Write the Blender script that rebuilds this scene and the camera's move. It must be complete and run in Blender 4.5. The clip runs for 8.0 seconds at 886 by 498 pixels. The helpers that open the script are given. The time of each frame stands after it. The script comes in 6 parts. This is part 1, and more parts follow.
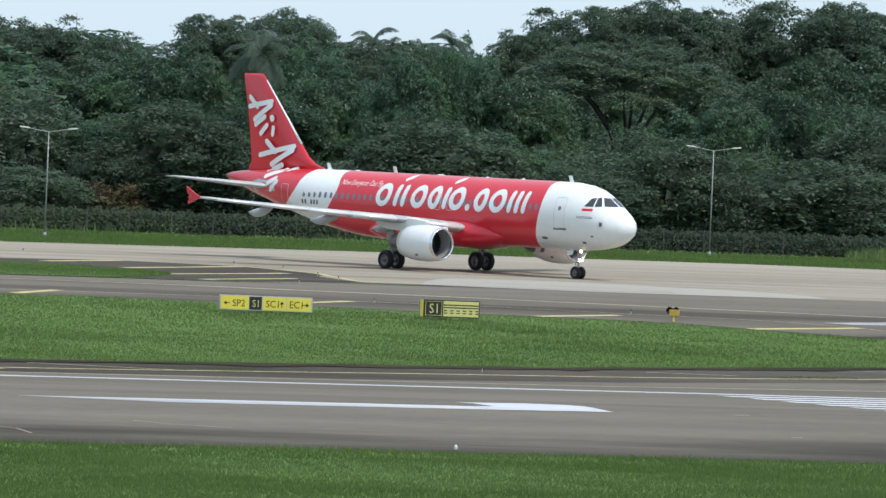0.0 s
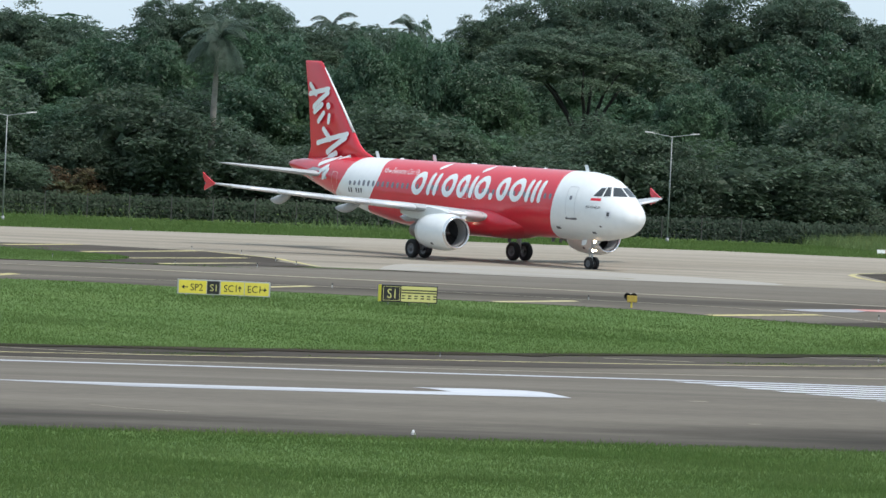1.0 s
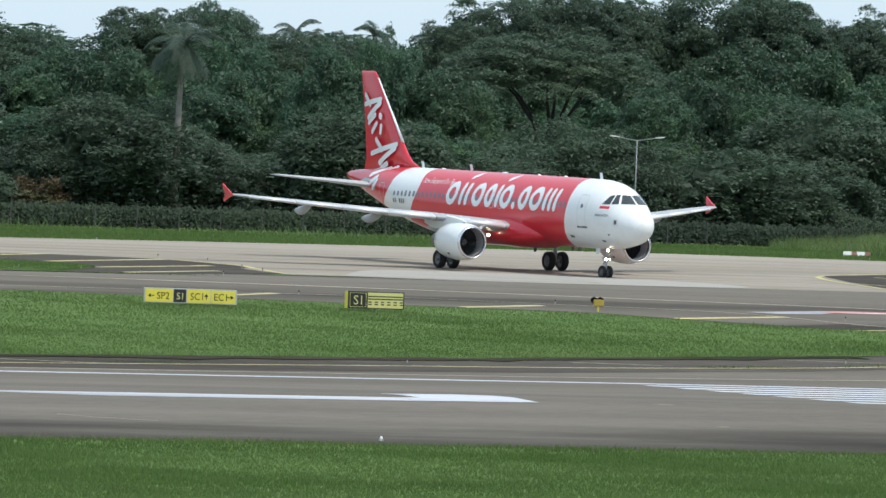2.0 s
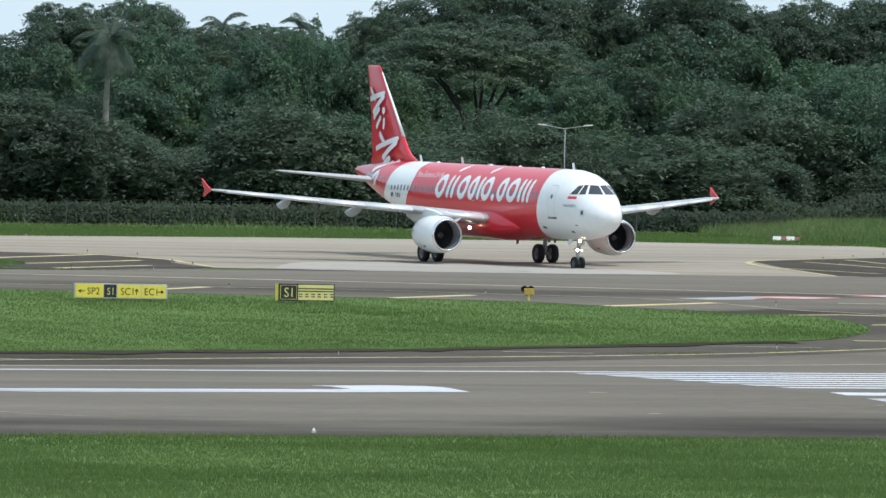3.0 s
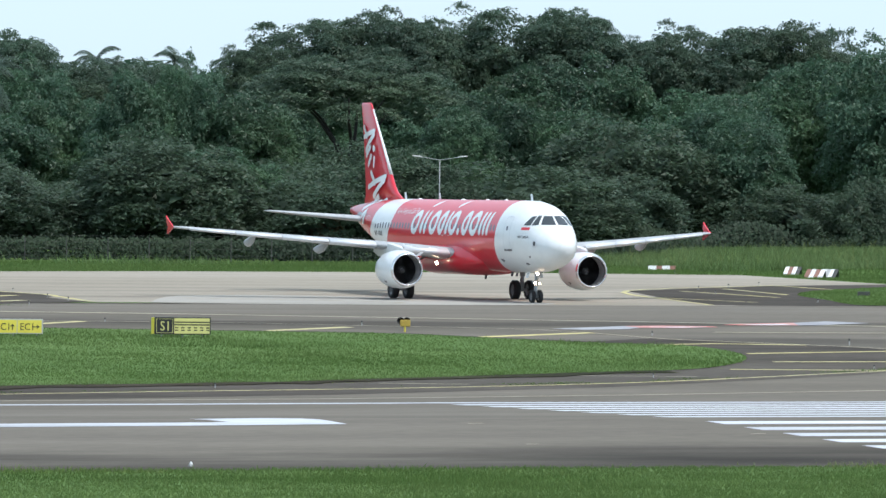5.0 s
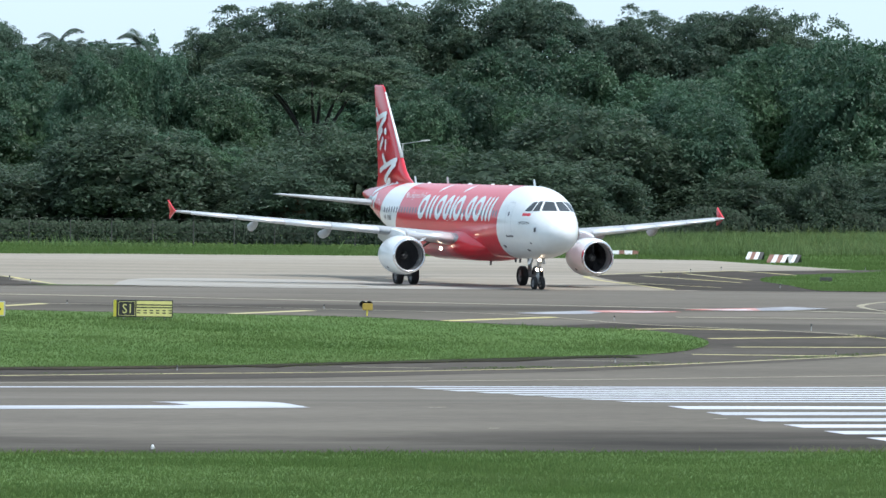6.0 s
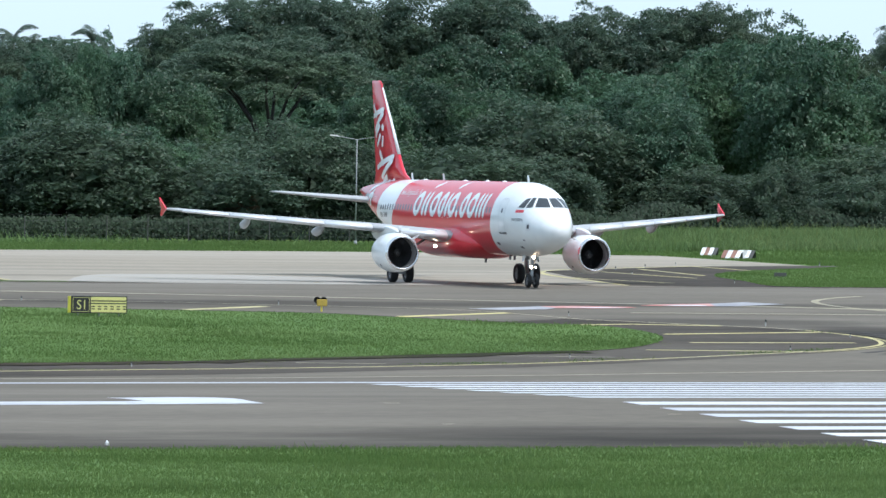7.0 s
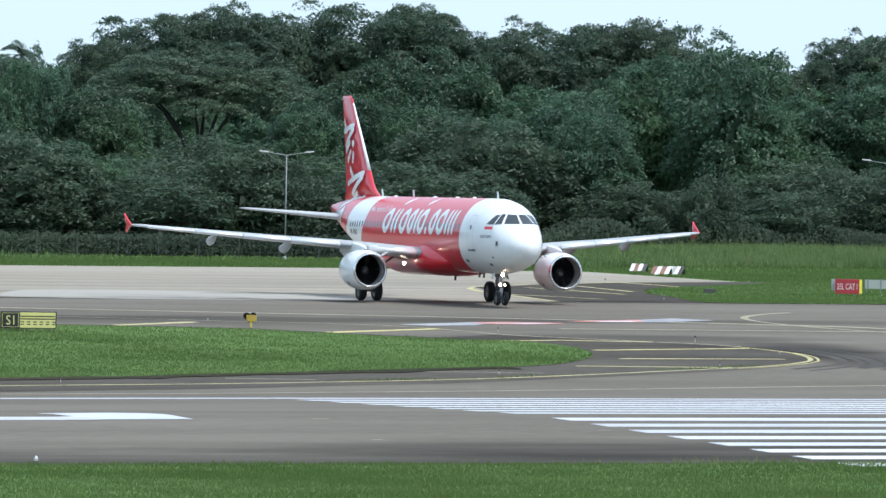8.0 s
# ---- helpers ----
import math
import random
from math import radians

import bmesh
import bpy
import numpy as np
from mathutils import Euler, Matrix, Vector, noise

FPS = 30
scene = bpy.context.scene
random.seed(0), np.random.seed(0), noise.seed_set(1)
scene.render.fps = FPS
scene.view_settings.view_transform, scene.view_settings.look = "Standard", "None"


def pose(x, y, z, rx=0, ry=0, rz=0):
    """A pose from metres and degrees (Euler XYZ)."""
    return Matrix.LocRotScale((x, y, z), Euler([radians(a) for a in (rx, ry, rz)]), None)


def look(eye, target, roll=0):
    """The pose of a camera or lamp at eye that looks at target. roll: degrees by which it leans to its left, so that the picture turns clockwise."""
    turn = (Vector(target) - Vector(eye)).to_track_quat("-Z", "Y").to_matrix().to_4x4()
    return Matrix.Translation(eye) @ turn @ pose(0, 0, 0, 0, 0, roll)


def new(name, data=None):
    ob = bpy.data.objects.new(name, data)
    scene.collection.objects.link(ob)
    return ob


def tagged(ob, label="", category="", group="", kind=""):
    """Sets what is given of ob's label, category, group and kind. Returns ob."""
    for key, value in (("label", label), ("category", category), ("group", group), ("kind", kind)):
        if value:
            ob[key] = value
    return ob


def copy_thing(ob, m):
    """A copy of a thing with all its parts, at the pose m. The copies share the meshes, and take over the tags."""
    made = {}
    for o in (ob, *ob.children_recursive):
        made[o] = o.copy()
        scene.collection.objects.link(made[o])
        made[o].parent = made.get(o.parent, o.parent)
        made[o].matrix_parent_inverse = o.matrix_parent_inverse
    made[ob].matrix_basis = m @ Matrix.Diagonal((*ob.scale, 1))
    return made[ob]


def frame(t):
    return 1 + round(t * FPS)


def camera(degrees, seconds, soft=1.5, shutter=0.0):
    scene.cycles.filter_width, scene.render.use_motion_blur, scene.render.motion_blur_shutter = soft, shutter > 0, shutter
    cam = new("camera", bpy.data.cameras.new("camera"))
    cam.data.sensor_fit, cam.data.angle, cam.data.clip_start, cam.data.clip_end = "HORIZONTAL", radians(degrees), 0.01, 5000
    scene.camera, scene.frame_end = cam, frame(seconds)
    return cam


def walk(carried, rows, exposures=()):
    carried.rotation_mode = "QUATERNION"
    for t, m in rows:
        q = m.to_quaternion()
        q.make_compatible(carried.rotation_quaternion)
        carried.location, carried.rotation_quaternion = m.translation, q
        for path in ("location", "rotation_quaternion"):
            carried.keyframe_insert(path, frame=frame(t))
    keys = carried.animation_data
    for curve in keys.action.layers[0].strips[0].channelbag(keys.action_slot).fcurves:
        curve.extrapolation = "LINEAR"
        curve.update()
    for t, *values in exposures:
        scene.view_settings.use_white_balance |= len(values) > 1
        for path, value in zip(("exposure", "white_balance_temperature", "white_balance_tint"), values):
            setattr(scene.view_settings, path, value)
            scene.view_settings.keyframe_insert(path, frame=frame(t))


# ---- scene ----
# ---- camera: a long lens on a raised stand, panning with the airliner ----
EYE = 10.35
cam = camera(7.046, 8.0)
PATH = [
    (0.0, -19.572, -1.158, 2.442),
    (0.5, -19.825, -1.241, 2.595),
    (1.0, -19.911, -1.261, 2.667),
    (1.5, -19.997, -1.218, 2.473),
    (1.7, -20.055, -1.204, 2.256),
    (2.8, -20.622, -1.236, 1.634),
    (3.0, -20.740, -1.263, 1.243),
    (3.5, -20.996, -1.259, 1.046),
    (4.0, -21.246, -1.189, 0.920),
    (4.5, -21.468, -1.071, 0.667),
    (5.0, -21.726, -0.993, 0.770),
    (5.2, -21.815, -0.989, 1.128),
    (6.3, -22.110, -1.150, 1.012),
    (6.5, -22.170, -1.171, 1.053),
    (7.0, -22.390, -1.144, 0.983),
    (7.5, -22.690, -1.078, 1.079),
    (8.0, -22.949, -1.008, 1.062),
]
walk(cam, [(t, pose(0, 0, EYE, 90 + pitch, 0, yaw) @ pose(0, 0, 0, 0, 0, roll)) for t, yaw, pitch, roll in PATH],
     exposures=[(0.0, 0.13, 6550, 13), (3.5, 0.18, 6450, 12), (4.5, 0.28, 6350, 12), (8.0, 0.34, 6150, 12.5)])

# ---- light: bright, thinly overcast tropical sky ----
world = bpy.data.worlds.new("sky")
scene.world = world
world.use_nodes = True
wn = world.node_tree
sky = wn.nodes.new("ShaderNodeTexSky")
sky.sky_type, sky.sun_disc = "NISHITA", False
sky.sun_elevation, sky.sun_rotation = radians(58), radians(150)
sky.air_density, sky.dust_density, sky.ozone_density = 1.0, 0.6, 2.0
wn.links.new(sky.outputs[0], wn.nodes["Background"].inputs[0])
wn.nodes["Background"].inputs[1].default_value = 0.02
veil = wn.nodes.new("ShaderNodeBackground")  # thin white cloud over the whole sky
veil.inputs[0].default_value, veil.inputs[1].default_value = (0.53, 0.69, 0.81, 1), 0.96
both = wn.nodes.new("ShaderNodeAddShader")
wn.links.new(wn.nodes["Background"].outputs[0], both.inputs[0])
wn.links.new(veil.outputs[0], both.inputs[1])
wn.links.new(both.outputs[0], wn.nodes["World Output"].inputs[0])
sun_data = bpy.data.lights.new("sun", "SUN")
sun_data.energy, sun_data.angle, sun_data.color = 3.0, radians(12), (1.0, 0.96, 0.9)
sun = new("sun", sun_data)
sun.matrix_world = look((0, 0, 0), (-math.sin(radians(150)) * math.cos(radians(58)), -math.cos(radians(150)) * math.cos(radians(58)), -math.sin(radians(58))))


# ---- materials ----
def material(name, colour, rough=0.6, vary=0.15, scale=2.0, fine=20.0, bump=0.0, metal=0.0, second=None, stretch=(1, 1, 1), island=0.0, spec=0.5, coat=0.0, through_light=0.0, mix_scale=None, each=0.0, stains=()):
    """A painted, paved or grown surface: a base colour with variation at two scales and fine relief."""
    m = bpy.data.materials.new(name)
    m.use_nodes = True
    t = m.node_tree
    b = t.nodes["Principled BSDF"]
    b.inputs["Roughness"].default_value, b.inputs["Metallic"].default_value = rough, metal
    b.inputs["Specular IOR Level"].default_value = spec
    b.inputs["Coat Weight"].default_value = coat
    b.inputs["Coat Roughness"].default_value = 0.08
    co = t.nodes.new("ShaderNodeTexCoord")
    mp = t.nodes.new("ShaderNodeMapping")
    mp.inputs["Scale"].default_value = stretch
    t.links.new(co.outputs["Object"], mp.inputs[0])
    noises = []
    for s, detail in ((mix_scale or scale / 8, 3), (scale, 4), (fine, 3)):
        n = t.nodes.new("ShaderNodeTexNoise")
        n.inputs["Scale"].default_value, n.inputs["Detail"].default_value = s, detail
        t.links.new(mp.outputs[0], n.inputs["Vector"])
        noises.append(n)
    base = t.nodes.new("ShaderNodeMix")
    base.data_type = "RGBA"
    base.inputs[6].default_value = (*colour, 1)
    base.inputs[7].default_value = (*(second or colour), 1)
    ramp = t.nodes.new("ShaderNodeMapRange")
    ramp.inputs[1].default_value, ramp.inputs[2].default_value = 0.38, 0.62
    t.links.new(noises[0].outputs[0], ramp.inputs[0])
    t.links.new(ramp.outputs[0], base.inputs[0])
    hsv = t.nodes.new("ShaderNodeHueSaturation")
    t.links.new(base.outputs[2], hsv.inputs["Color"])
    add = t.nodes.new("ShaderNodeMath")
    add.operation = "ADD"
    t.links.new(noises[1].outputs[0], add.inputs[0])
    t.links.new(noises[2].outputs[0], add.inputs[1])
    val = t.nodes.new("ShaderNodeMapRange")
    val.inputs[1].default_value, val.inputs[2].default_value = 0.65, 1.35
    val.inputs[3].default_value, val.inputs[4].default_value = 1 - vary, 1 + vary
    val.clamp = False
    t.links.new(add.outputs[0], val.inputs[0])
    last = val.outputs[0]
    if island:
        geo = t.nodes.new("ShaderNodeNewGeometry")
        isl = t.nodes.new("ShaderNodeMapRange")
        isl.inputs[3].default_value, isl.inputs[4].default_value = 1 - island, 1 + island
        t.links.new(geo.outputs["Random Per Island"], isl.inputs[0])
        mul = t.nodes.new("ShaderNodeMath")
        mul.operation = "MULTIPLY"
        t.links.new(last, mul.inputs[0])
        t.links.new(isl.outputs[0], mul.inputs[1])
        last = mul.outputs[0]
        hue = t.nodes.new("ShaderNodeMapRange")
        hue.inputs[3].default_value, hue.inputs[4].default_value = 0.49, 0.51
        t.links.new(geo.outputs["Random Per Island"], hue.inputs[0])
        t.links.new(hue.outputs[0], hsv.inputs["Hue"])
    if each:
        info = t.nodes.new("ShaderNodeObjectInfo")
        tint = t.nodes.new("ShaderNodeMapRange")
        tint.inputs[3].default_value, tint.inputs[4].default_value = 1 - each, 1 + each
        t.links.new(info.outputs["Random"], tint.inputs[0])
        mul = t.nodes.new("ShaderNodeMath")
        mul.operation = "MULTIPLY"
        t.links.new(last, mul.inputs[0])
        t.links.new(tint.outputs[0], mul.inputs[1])
        last = mul.outputs[0]
    for cx, cy, rx, ry, strength in stains:
        # a smudge of rubber or oil with a ragged edge
        at = t.nodes.new("ShaderNodeMapping")
        at.vector_type = "TEXTURE"
        at.inputs["Location"].default_value, at.inputs["Scale"].default_value = (cx, cy, 0), (rx, ry, 1000)
        t.links.new(co.outputs["Object"], at.inputs[0])
        far = t.nodes.new("ShaderNodeVectorMath")
        far.operation = "LENGTH"
        t.links.new(at.outputs[0], far.inputs[0])
        rag = t.nodes.new("ShaderNodeMath")
        rag.operation = "MULTIPLY_ADD"
        rag.inputs[1].default_value = 0.9
        t.links.new(noises[1].outputs[0], rag.inputs[0])
        t.links.new(far.outputs["Value"], rag.inputs[2])
        dim = t.nodes.new("ShaderNodeMapRange")
        dim.interpolation_type = "SMOOTHSTEP"
        dim.inputs[1].default_value, dim.inputs[2].default_value = 0.65, 1.5
        dim.inputs[3].default_value, dim.inputs[4].default_value = 1 - strength, 1
        t.links.new(rag.outputs[0], dim.inputs[0])
        mul = t.nodes.new("ShaderNodeMath")
        mul.operation = "MULTIPLY"
        t.links.new(last, mul.inputs[0])
        t.links.new(dim.outputs[0], mul.inputs[1])
        last = mul.outputs[0]
    t.links.new(last, hsv.inputs["Value"])
    t.links.new(hsv.outputs[0], b.inputs["Base Color"])
    if bump:
        bp = t.nodes.new("ShaderNodeBump")
        bp.inputs["Strength"].default_value, bp.inputs["Distance"].default_value = bump, 0.02
        t.links.new(noises[2].outputs[0], bp.inputs["Height"])
        t.links.new(bp.outputs[0], b.inputs["Normal"])
    if through_light:
        tr = t.nodes.new("ShaderNodeBsdfTranslucent")
        t.links.new(hsv.outputs[0], tr.inputs[0])
        mx = t.nodes.new("ShaderNodeMixShader")
        mx.inputs[0].default_value = through_light
        t.links.new(b.outputs[0], mx.inputs[1])
        t.links.new(tr.outputs[0], mx.inputs[2])
        t.links.new(mx.outputs[0], t.nodes["Material Output"].inputs[0])
    return m


def glowing(name, colour, strength):
    m = bpy.data.materials.new(name)
    m.use_nodes = True
    b = m.node_tree.nodes["Principled BSDF"]
    b.inputs["Emission Color"].default_value = (*colour, 1)
    b.inputs["Emission Strength"].default_value = strength
    return m


GRASS = material("mown_grass", (0.1, 0.17, 0.05), 0.9, 0.16, 0.5, 6.0, 0.6, second=(0.118, 0.188, 0.058), spec=0.1, stretch=(0.4, 1, 1), mix_scale=0.12)
BLADE = material("grass_blade", (0.108, 0.172, 0.052), 0.8, 0.15, 0.3, 1.2, stretch=(0.4, 1, 1), mix_scale=0.2, second=(0.132, 0.196, 0.066), island=0.03, spec=0.06, through_light=0.55)
STRAW = material("dry_seed_grass", (0.2, 0.225, 0.085), 0.8, 0.2, 0.5, 3.0, second=(0.14, 0.2, 0.06), island=0.25, spec=0.15, through_light=0.3)
REED = material("tall_reed", (0.16, 0.225, 0.09), 0.75, 0.25, 0.35, 2.0, second=(0.115, 0.18, 0.065), island=0.3, spec=0.2, through_light=0.3)
ASPHALT = material("grooved_runway_asphalt", (0.138, 0.122, 0.1), 0.85, 0.2, 0.25, 5.0, 0.3, second=(0.162, 0.145, 0.121), stretch=(0.22, 1, 1), stains=[(90, 231, 400, 10, 0.55), (60, 233, 30, 14, 0.28), (130, 240, 45, 8, 0.4), (66, 240, 22, 4.5, 0.3), (110, 238, 22, 6, 0.25), (155.6, 317, 6, 9.5, 0.7), (157.5, 326, 5, 6, 0.55), (150, 331, 14, 5, 0.45), (135, 345, 48, 5, 0.45), (112, 350, 30, 4, 0.3), (100, 262, 300, 2.0, 0.12)], spec=0.06)
RUBBER = material("rubber_stained_asphalt", (0.065, 0.06, 0.055), 0.8, 0.3, 0.3, 5.0, 0.3, second=(0.11, 0.1, 0.09), stretch=(0.1, 1, 1), spec=0.06)
SHOULDER = material("dark_shoulder_asphalt", (0.06, 0.052, 0.044), 0.9, 0.35, 0.3, 4.0, 0.4, second=(0.088, 0.078, 0.066), stretch=(0.25, 1, 1), spec=0.06)
CONCRETE = material("weathered_concrete", (0.28, 0.248, 0.2), 0.85, 0.22, 0.2, 4.0, 0.2, second=(0.325, 0.292, 0.242), stretch=(0.2, 1, 1), stains=[(140, 409, 60, 3.2, 0.2), (150, 396, 34, 2.6, 0.22), (168, 420, 22, 9, 0.16), (120, 432, 50, 4, 0.14)], spec=0.06)
FRESH = material("fresh_pale_concrete", (0.37, 0.35, 0.315), 0.85, 0.12, 0.3, 4.0, 0.2, second=(0.32, 0.3, 0.265), stretch=(0.2, 1, 1), spec=0.06)
SOIL = material("bare_soil", (0.05, 0.042, 0.03), 0.95, 0.4, 0.5, 5.0, 0.6, second=(0.035, 0.038, 0.02), stretch=(0.3, 1, 1), spec=0.05)
LINE_WHITE = material("worn_white_marking", (0.66, 0.68, 0.7), 0.7, 0.14, 0.6, 6.0, second=(0.5, 0.52, 0.56), stretch=(0.12, 1, 1), spec=0.06)
LINE_YELLOW = material("worn_yellow_marking", (0.55, 0.48, 0.22), 0.7, 0.25, 0.8, 6.0, second=(0.44, 0.4, 0.23), stretch=(0.2, 1, 1), spec=0.06)
LINE_FADED = material("faded_yellow_line", (0.38, 0.345, 0.245), 0.75, 0.25, 0.5, 6.0, second=(0.27, 0.25, 0.2), stretch=(0.15, 1, 1), spec=0.06)
LINE_PALE = material("faded_white_marking", (0.42, 0.43, 0.45), 0.75, 0.25, 0.8, 6.0, second=(0.3, 0.3, 0.32), spec=0.06)
LINE_WORN = material("scuffed_white_marking", (0.55, 0.57, 0.61), 0.75, 0.25, 0.8, 6.0, second=(0.36, 0.37, 0.39), stretch=(0.12, 1, 1), spec=0.06)
LINE_RED = material("worn_red_marking", (0.58, 0.15, 0.13), 0.75, 0.3, 0.8, 6.0, second=(0.5, 0.28, 0.26), spec=0.06)


# ---- helpers for meshes ----
def mesh_object(name, bm, mat, smooth=False):
    me = bpy.data.meshes.new(name)
    if smooth:
        for face in bm.faces:
            face.smooth = True
    bm.to_mesh(me)
    bm.free()
    for m in (mat if isinstance(mat, (list, tuple)) else (mat,)):
        me.materials.append(m)
    return new(name, me)


def part(name, bm, mat, parent, label="", smooth=False):
    ob = mesh_object(name, bm, mat, smooth)
    ob.parent = parent
    return tagged(ob, label)


def thing(name, label, category, group="", at=None):
    ob = new(name)
    ob.empty_display_size = 0.2
    if at is not None:
        ob.matrix_basis = at
    return tagged(ob, label, category, group)


def box(bm, x0, x1, y0, y1, z0, z1, bevel=0.0, mat=0):
    made = bmesh.ops.create_cube(bm, size=1.0, matrix=Matrix.Translation(((x0 + x1) / 2, (y0 + y1) / 2, (z0 + z1) / 2)) @ Matrix.Diagonal((x1 - x0, y1 - y0, z1 - z0, 1)))
    faces = {f for v in made["verts"] for f in v.link_faces}
    for f in faces:
        f.material_index = mat
    if bevel:
        edges = {e for v in made["verts"] for e in v.link_edges}
        bmesh.ops.bevel(bm, geom=list(edges), offset=bevel, segments=2, affect="EDGES", profile=0.7)


def tube(bm, a, b, r0, r1=None, segs=10, caps=True, mat=0):
    a, b = Vector(a), Vector(b)
    r1 = r0 if r1 is None else r1
    turn = (b - a).to_track_quat("Z", "Y").to_matrix().to_4x4()
    made = bmesh.ops.create_cone(bm, cap_ends=caps, segments=segs, radius1=r0, radius2=r1, depth=(b - a).length, matrix=Matrix.Translation((a + b) / 2) @ turn)
    for v in made["verts"]:
        for f in v.link_faces:
            f.material_index = mat


def loft(bm, rings, close=True, cap0=True, cap1=True, mat=0):
    """Skins over a list of rings of points, all of one length."""
    rows = [[bm.verts.new(p) for p in ring] for ring in rings]
    n = len(rows[0])
    for a, b in zip(rows, rows[1:]):
        for i in range(n if close else n - 1):
            f = bm.faces.new((a[i], a[(i + 1) % n], b[(i + 1) % n], b[i]))
            f.material_index = mat
    for flag, row in ((cap0, rows[0][::-1]), (cap1, rows[-1])):
        if flag:
            f = bm.faces.new(row)
            f.material_index = mat
    bmesh.ops.recalc_face_normals(bm, faces=bm.faces[:])


def lathe(bm, profile, origin, axis="x", segs=32, mat=0):
    """Turns (along, radius) pairs round an axis."""
    ox, oy, oz = origin
    rings = []
    for a, r in profile:
        ring = []
        for k in range(segs):
            c, s = math.cos(2 * math.pi * k / segs) * r, math.sin(2 * math.pi * k / segs) * r
            ring.append((ox + a, oy + c, oz + s) if axis == "x" else (ox + c, oy + s, oz + a) if axis == "z" else (ox + c, oy + a, oz + s))
        rings.append(ring)
    loft(bm, rings, True, False, False, mat)


# ---- the lie of the land: fall across the airfield, the same all along the runway ----
FALL = [(-600, -2.4), (0, -2.2), (150, -2.0), (228.9, -1.67), (258.9, -1.095), (288.9, -1.67), (320, -0.8), (344, 0.0), (358, 0.28), (372, 0.25), (384, 0.15), (396, 0.06), (420, 0.05), (480, -0.15), (520, 0.0), (3000, 0.0)]
FALL_Y, FALL_Z = [p[0] for p in FALL], [p[1] for p in FALL]


def level(y):
    return float(np.interp(y, FALL_Y, FALL_Z))


def pave(name, outline, lift, mat, label="", category="", kind="structure", parent=None):
    """A flat sheet with the outline given in plan, laid over the land."""
    bm = bmesh.new()
    bm.faces.new([bm.verts.new((x, y, 0)) for x, y in outline])
    bmesh.ops.triangulate(bm, faces=bm.faces[:])
    lo, hi = min(p[1] for p in outline), max(p[1] for p in outline)
    for y in FALL_Y:
        if lo < y < hi:
            bmesh.ops.bisect_plane(bm, geom=bm.verts[:] + bm.edges[:] + bm.faces[:], plane_co=(0, y, 0), plane_no=(0, 1, 0))
    bmesh.ops.triangulate(bm, faces=bm.faces[:])
    for v in bm.verts:
        v.co.z = level(v.co.y) + lift
    for f in bm.faces:
        if f.normal.z < 0:
            f.normal_flip()
    ob = mesh_object(name, bm, mat)
    if parent:
        ob.parent = parent
        return tagged(ob, label)
    return tagged(ob, label, category, "", kind)


def stripe(name, points, width, lift, mat, parent=None, label=""):
    """A painted line along points in plan."""
    pts = [Vector((*p, 0)) for p in points]
    left, right = [], []
    for i, p in enumerate(pts):
        d = (pts[min(i + 1, len(pts) - 1)] - pts[max(i - 1, 0)]).normalized()
        nrm = Vector((-d.y, d.x, 0)) * width / 2
        left.append((p + nrm)[:2])
        right.append((p - nrm)[:2])
    bm = bmesh.new()
    for i in range(len(pts) - 1):
        bm.faces.new([bm.verts.new((*q, 0)) for q in (left[i], right[i], right[i + 1], left[i + 1])])
    bmesh.ops.remove_doubles(bm, verts=bm.verts[:], dist=0.001)
    for y in FALL_Y:
        bmesh.ops.bisect_plane(bm, geom=bm.verts[:] + bm.edges[:] + bm.faces[:], plane_co=(0, y, 0), plane_no=(0, 1, 0))
    for v in bm.verts:
        v.co.z = level(v.co.y) + lift
    for f in bm.faces:
        if f.normal.z < 0:
            f.normal_flip()
    ob = mesh_object(name, bm, mat)
    ob.parent = parent
    return tagged(ob, label, "" if parent else "marking", "", "" if parent else "structure")


def smooth_curve(points, n=8):
    """More points along a rounded way through the points."""
    pts = [Vector((*p, 0)) for p in points]
    pts = [2 * pts[0] - pts[1]] + pts + [2 * pts[-1] - pts[-2]]
    out = []
    for a, b, c, d in zip(pts, pts[1:], pts[2:], pts[3:]):
        for k in range(n):
            t = k / n
            out.append((0.5 * (2 * b + (c - a) * t + (2 * a - 5 * b + 4 * c - d) * t * t + (3 * b - a - 3 * c + d) * t ** 3))[:2])
    return out + [pts[-2][:2]]


# ---- ground and pavements ----
bm = bmesh.new()
xs = [-3000, -600, 0, 60, 120, 180, 240, 300, 900, 3000]
rows = [[bm.verts.new((x, y, z)) for x in xs] for y, z in FALL]
for a, b in zip(rows, rows[1:]):
    for i in range(len(xs) - 1):
        bm.faces.new((a[i], a[i + 1], b[i + 1], b[i]))
ground = tagged(mesh_object("ground", bm, GRASS), "broad flat green airfield grass", "ground", "", "structure")
runway = pave("runway", [(-400, 231.6), (600, 231.6), (600, 372), (-400, 372)], 0.012, ASPHALT, "worn brown-grey asphalt runway and taxiway surface", "runway")
concrete_apron = pave("taxiway", [(-300, 376), (106, 373), (130, 379), (142, 378), (153, 373.5), (167, 373.5), (178, 414), (195, 431), (206.5, 437), (209, 467), (192, 472.5), (166, 470.5), (132, 460.5), (60, 440), (-300, 440)], 0.018, CONCRETE, "pale weathered concrete taxiway with faint tyre marks", "taxiway")
pave("taxiway", [(-300, 371.5), (600, 371.5), (600, 376.5), (167, 376.5), (153, 373.6), (-300, 376.5)], 0.015, ASPHALT, "grey asphalt taxiway strip beside pale concrete", "taxiway")
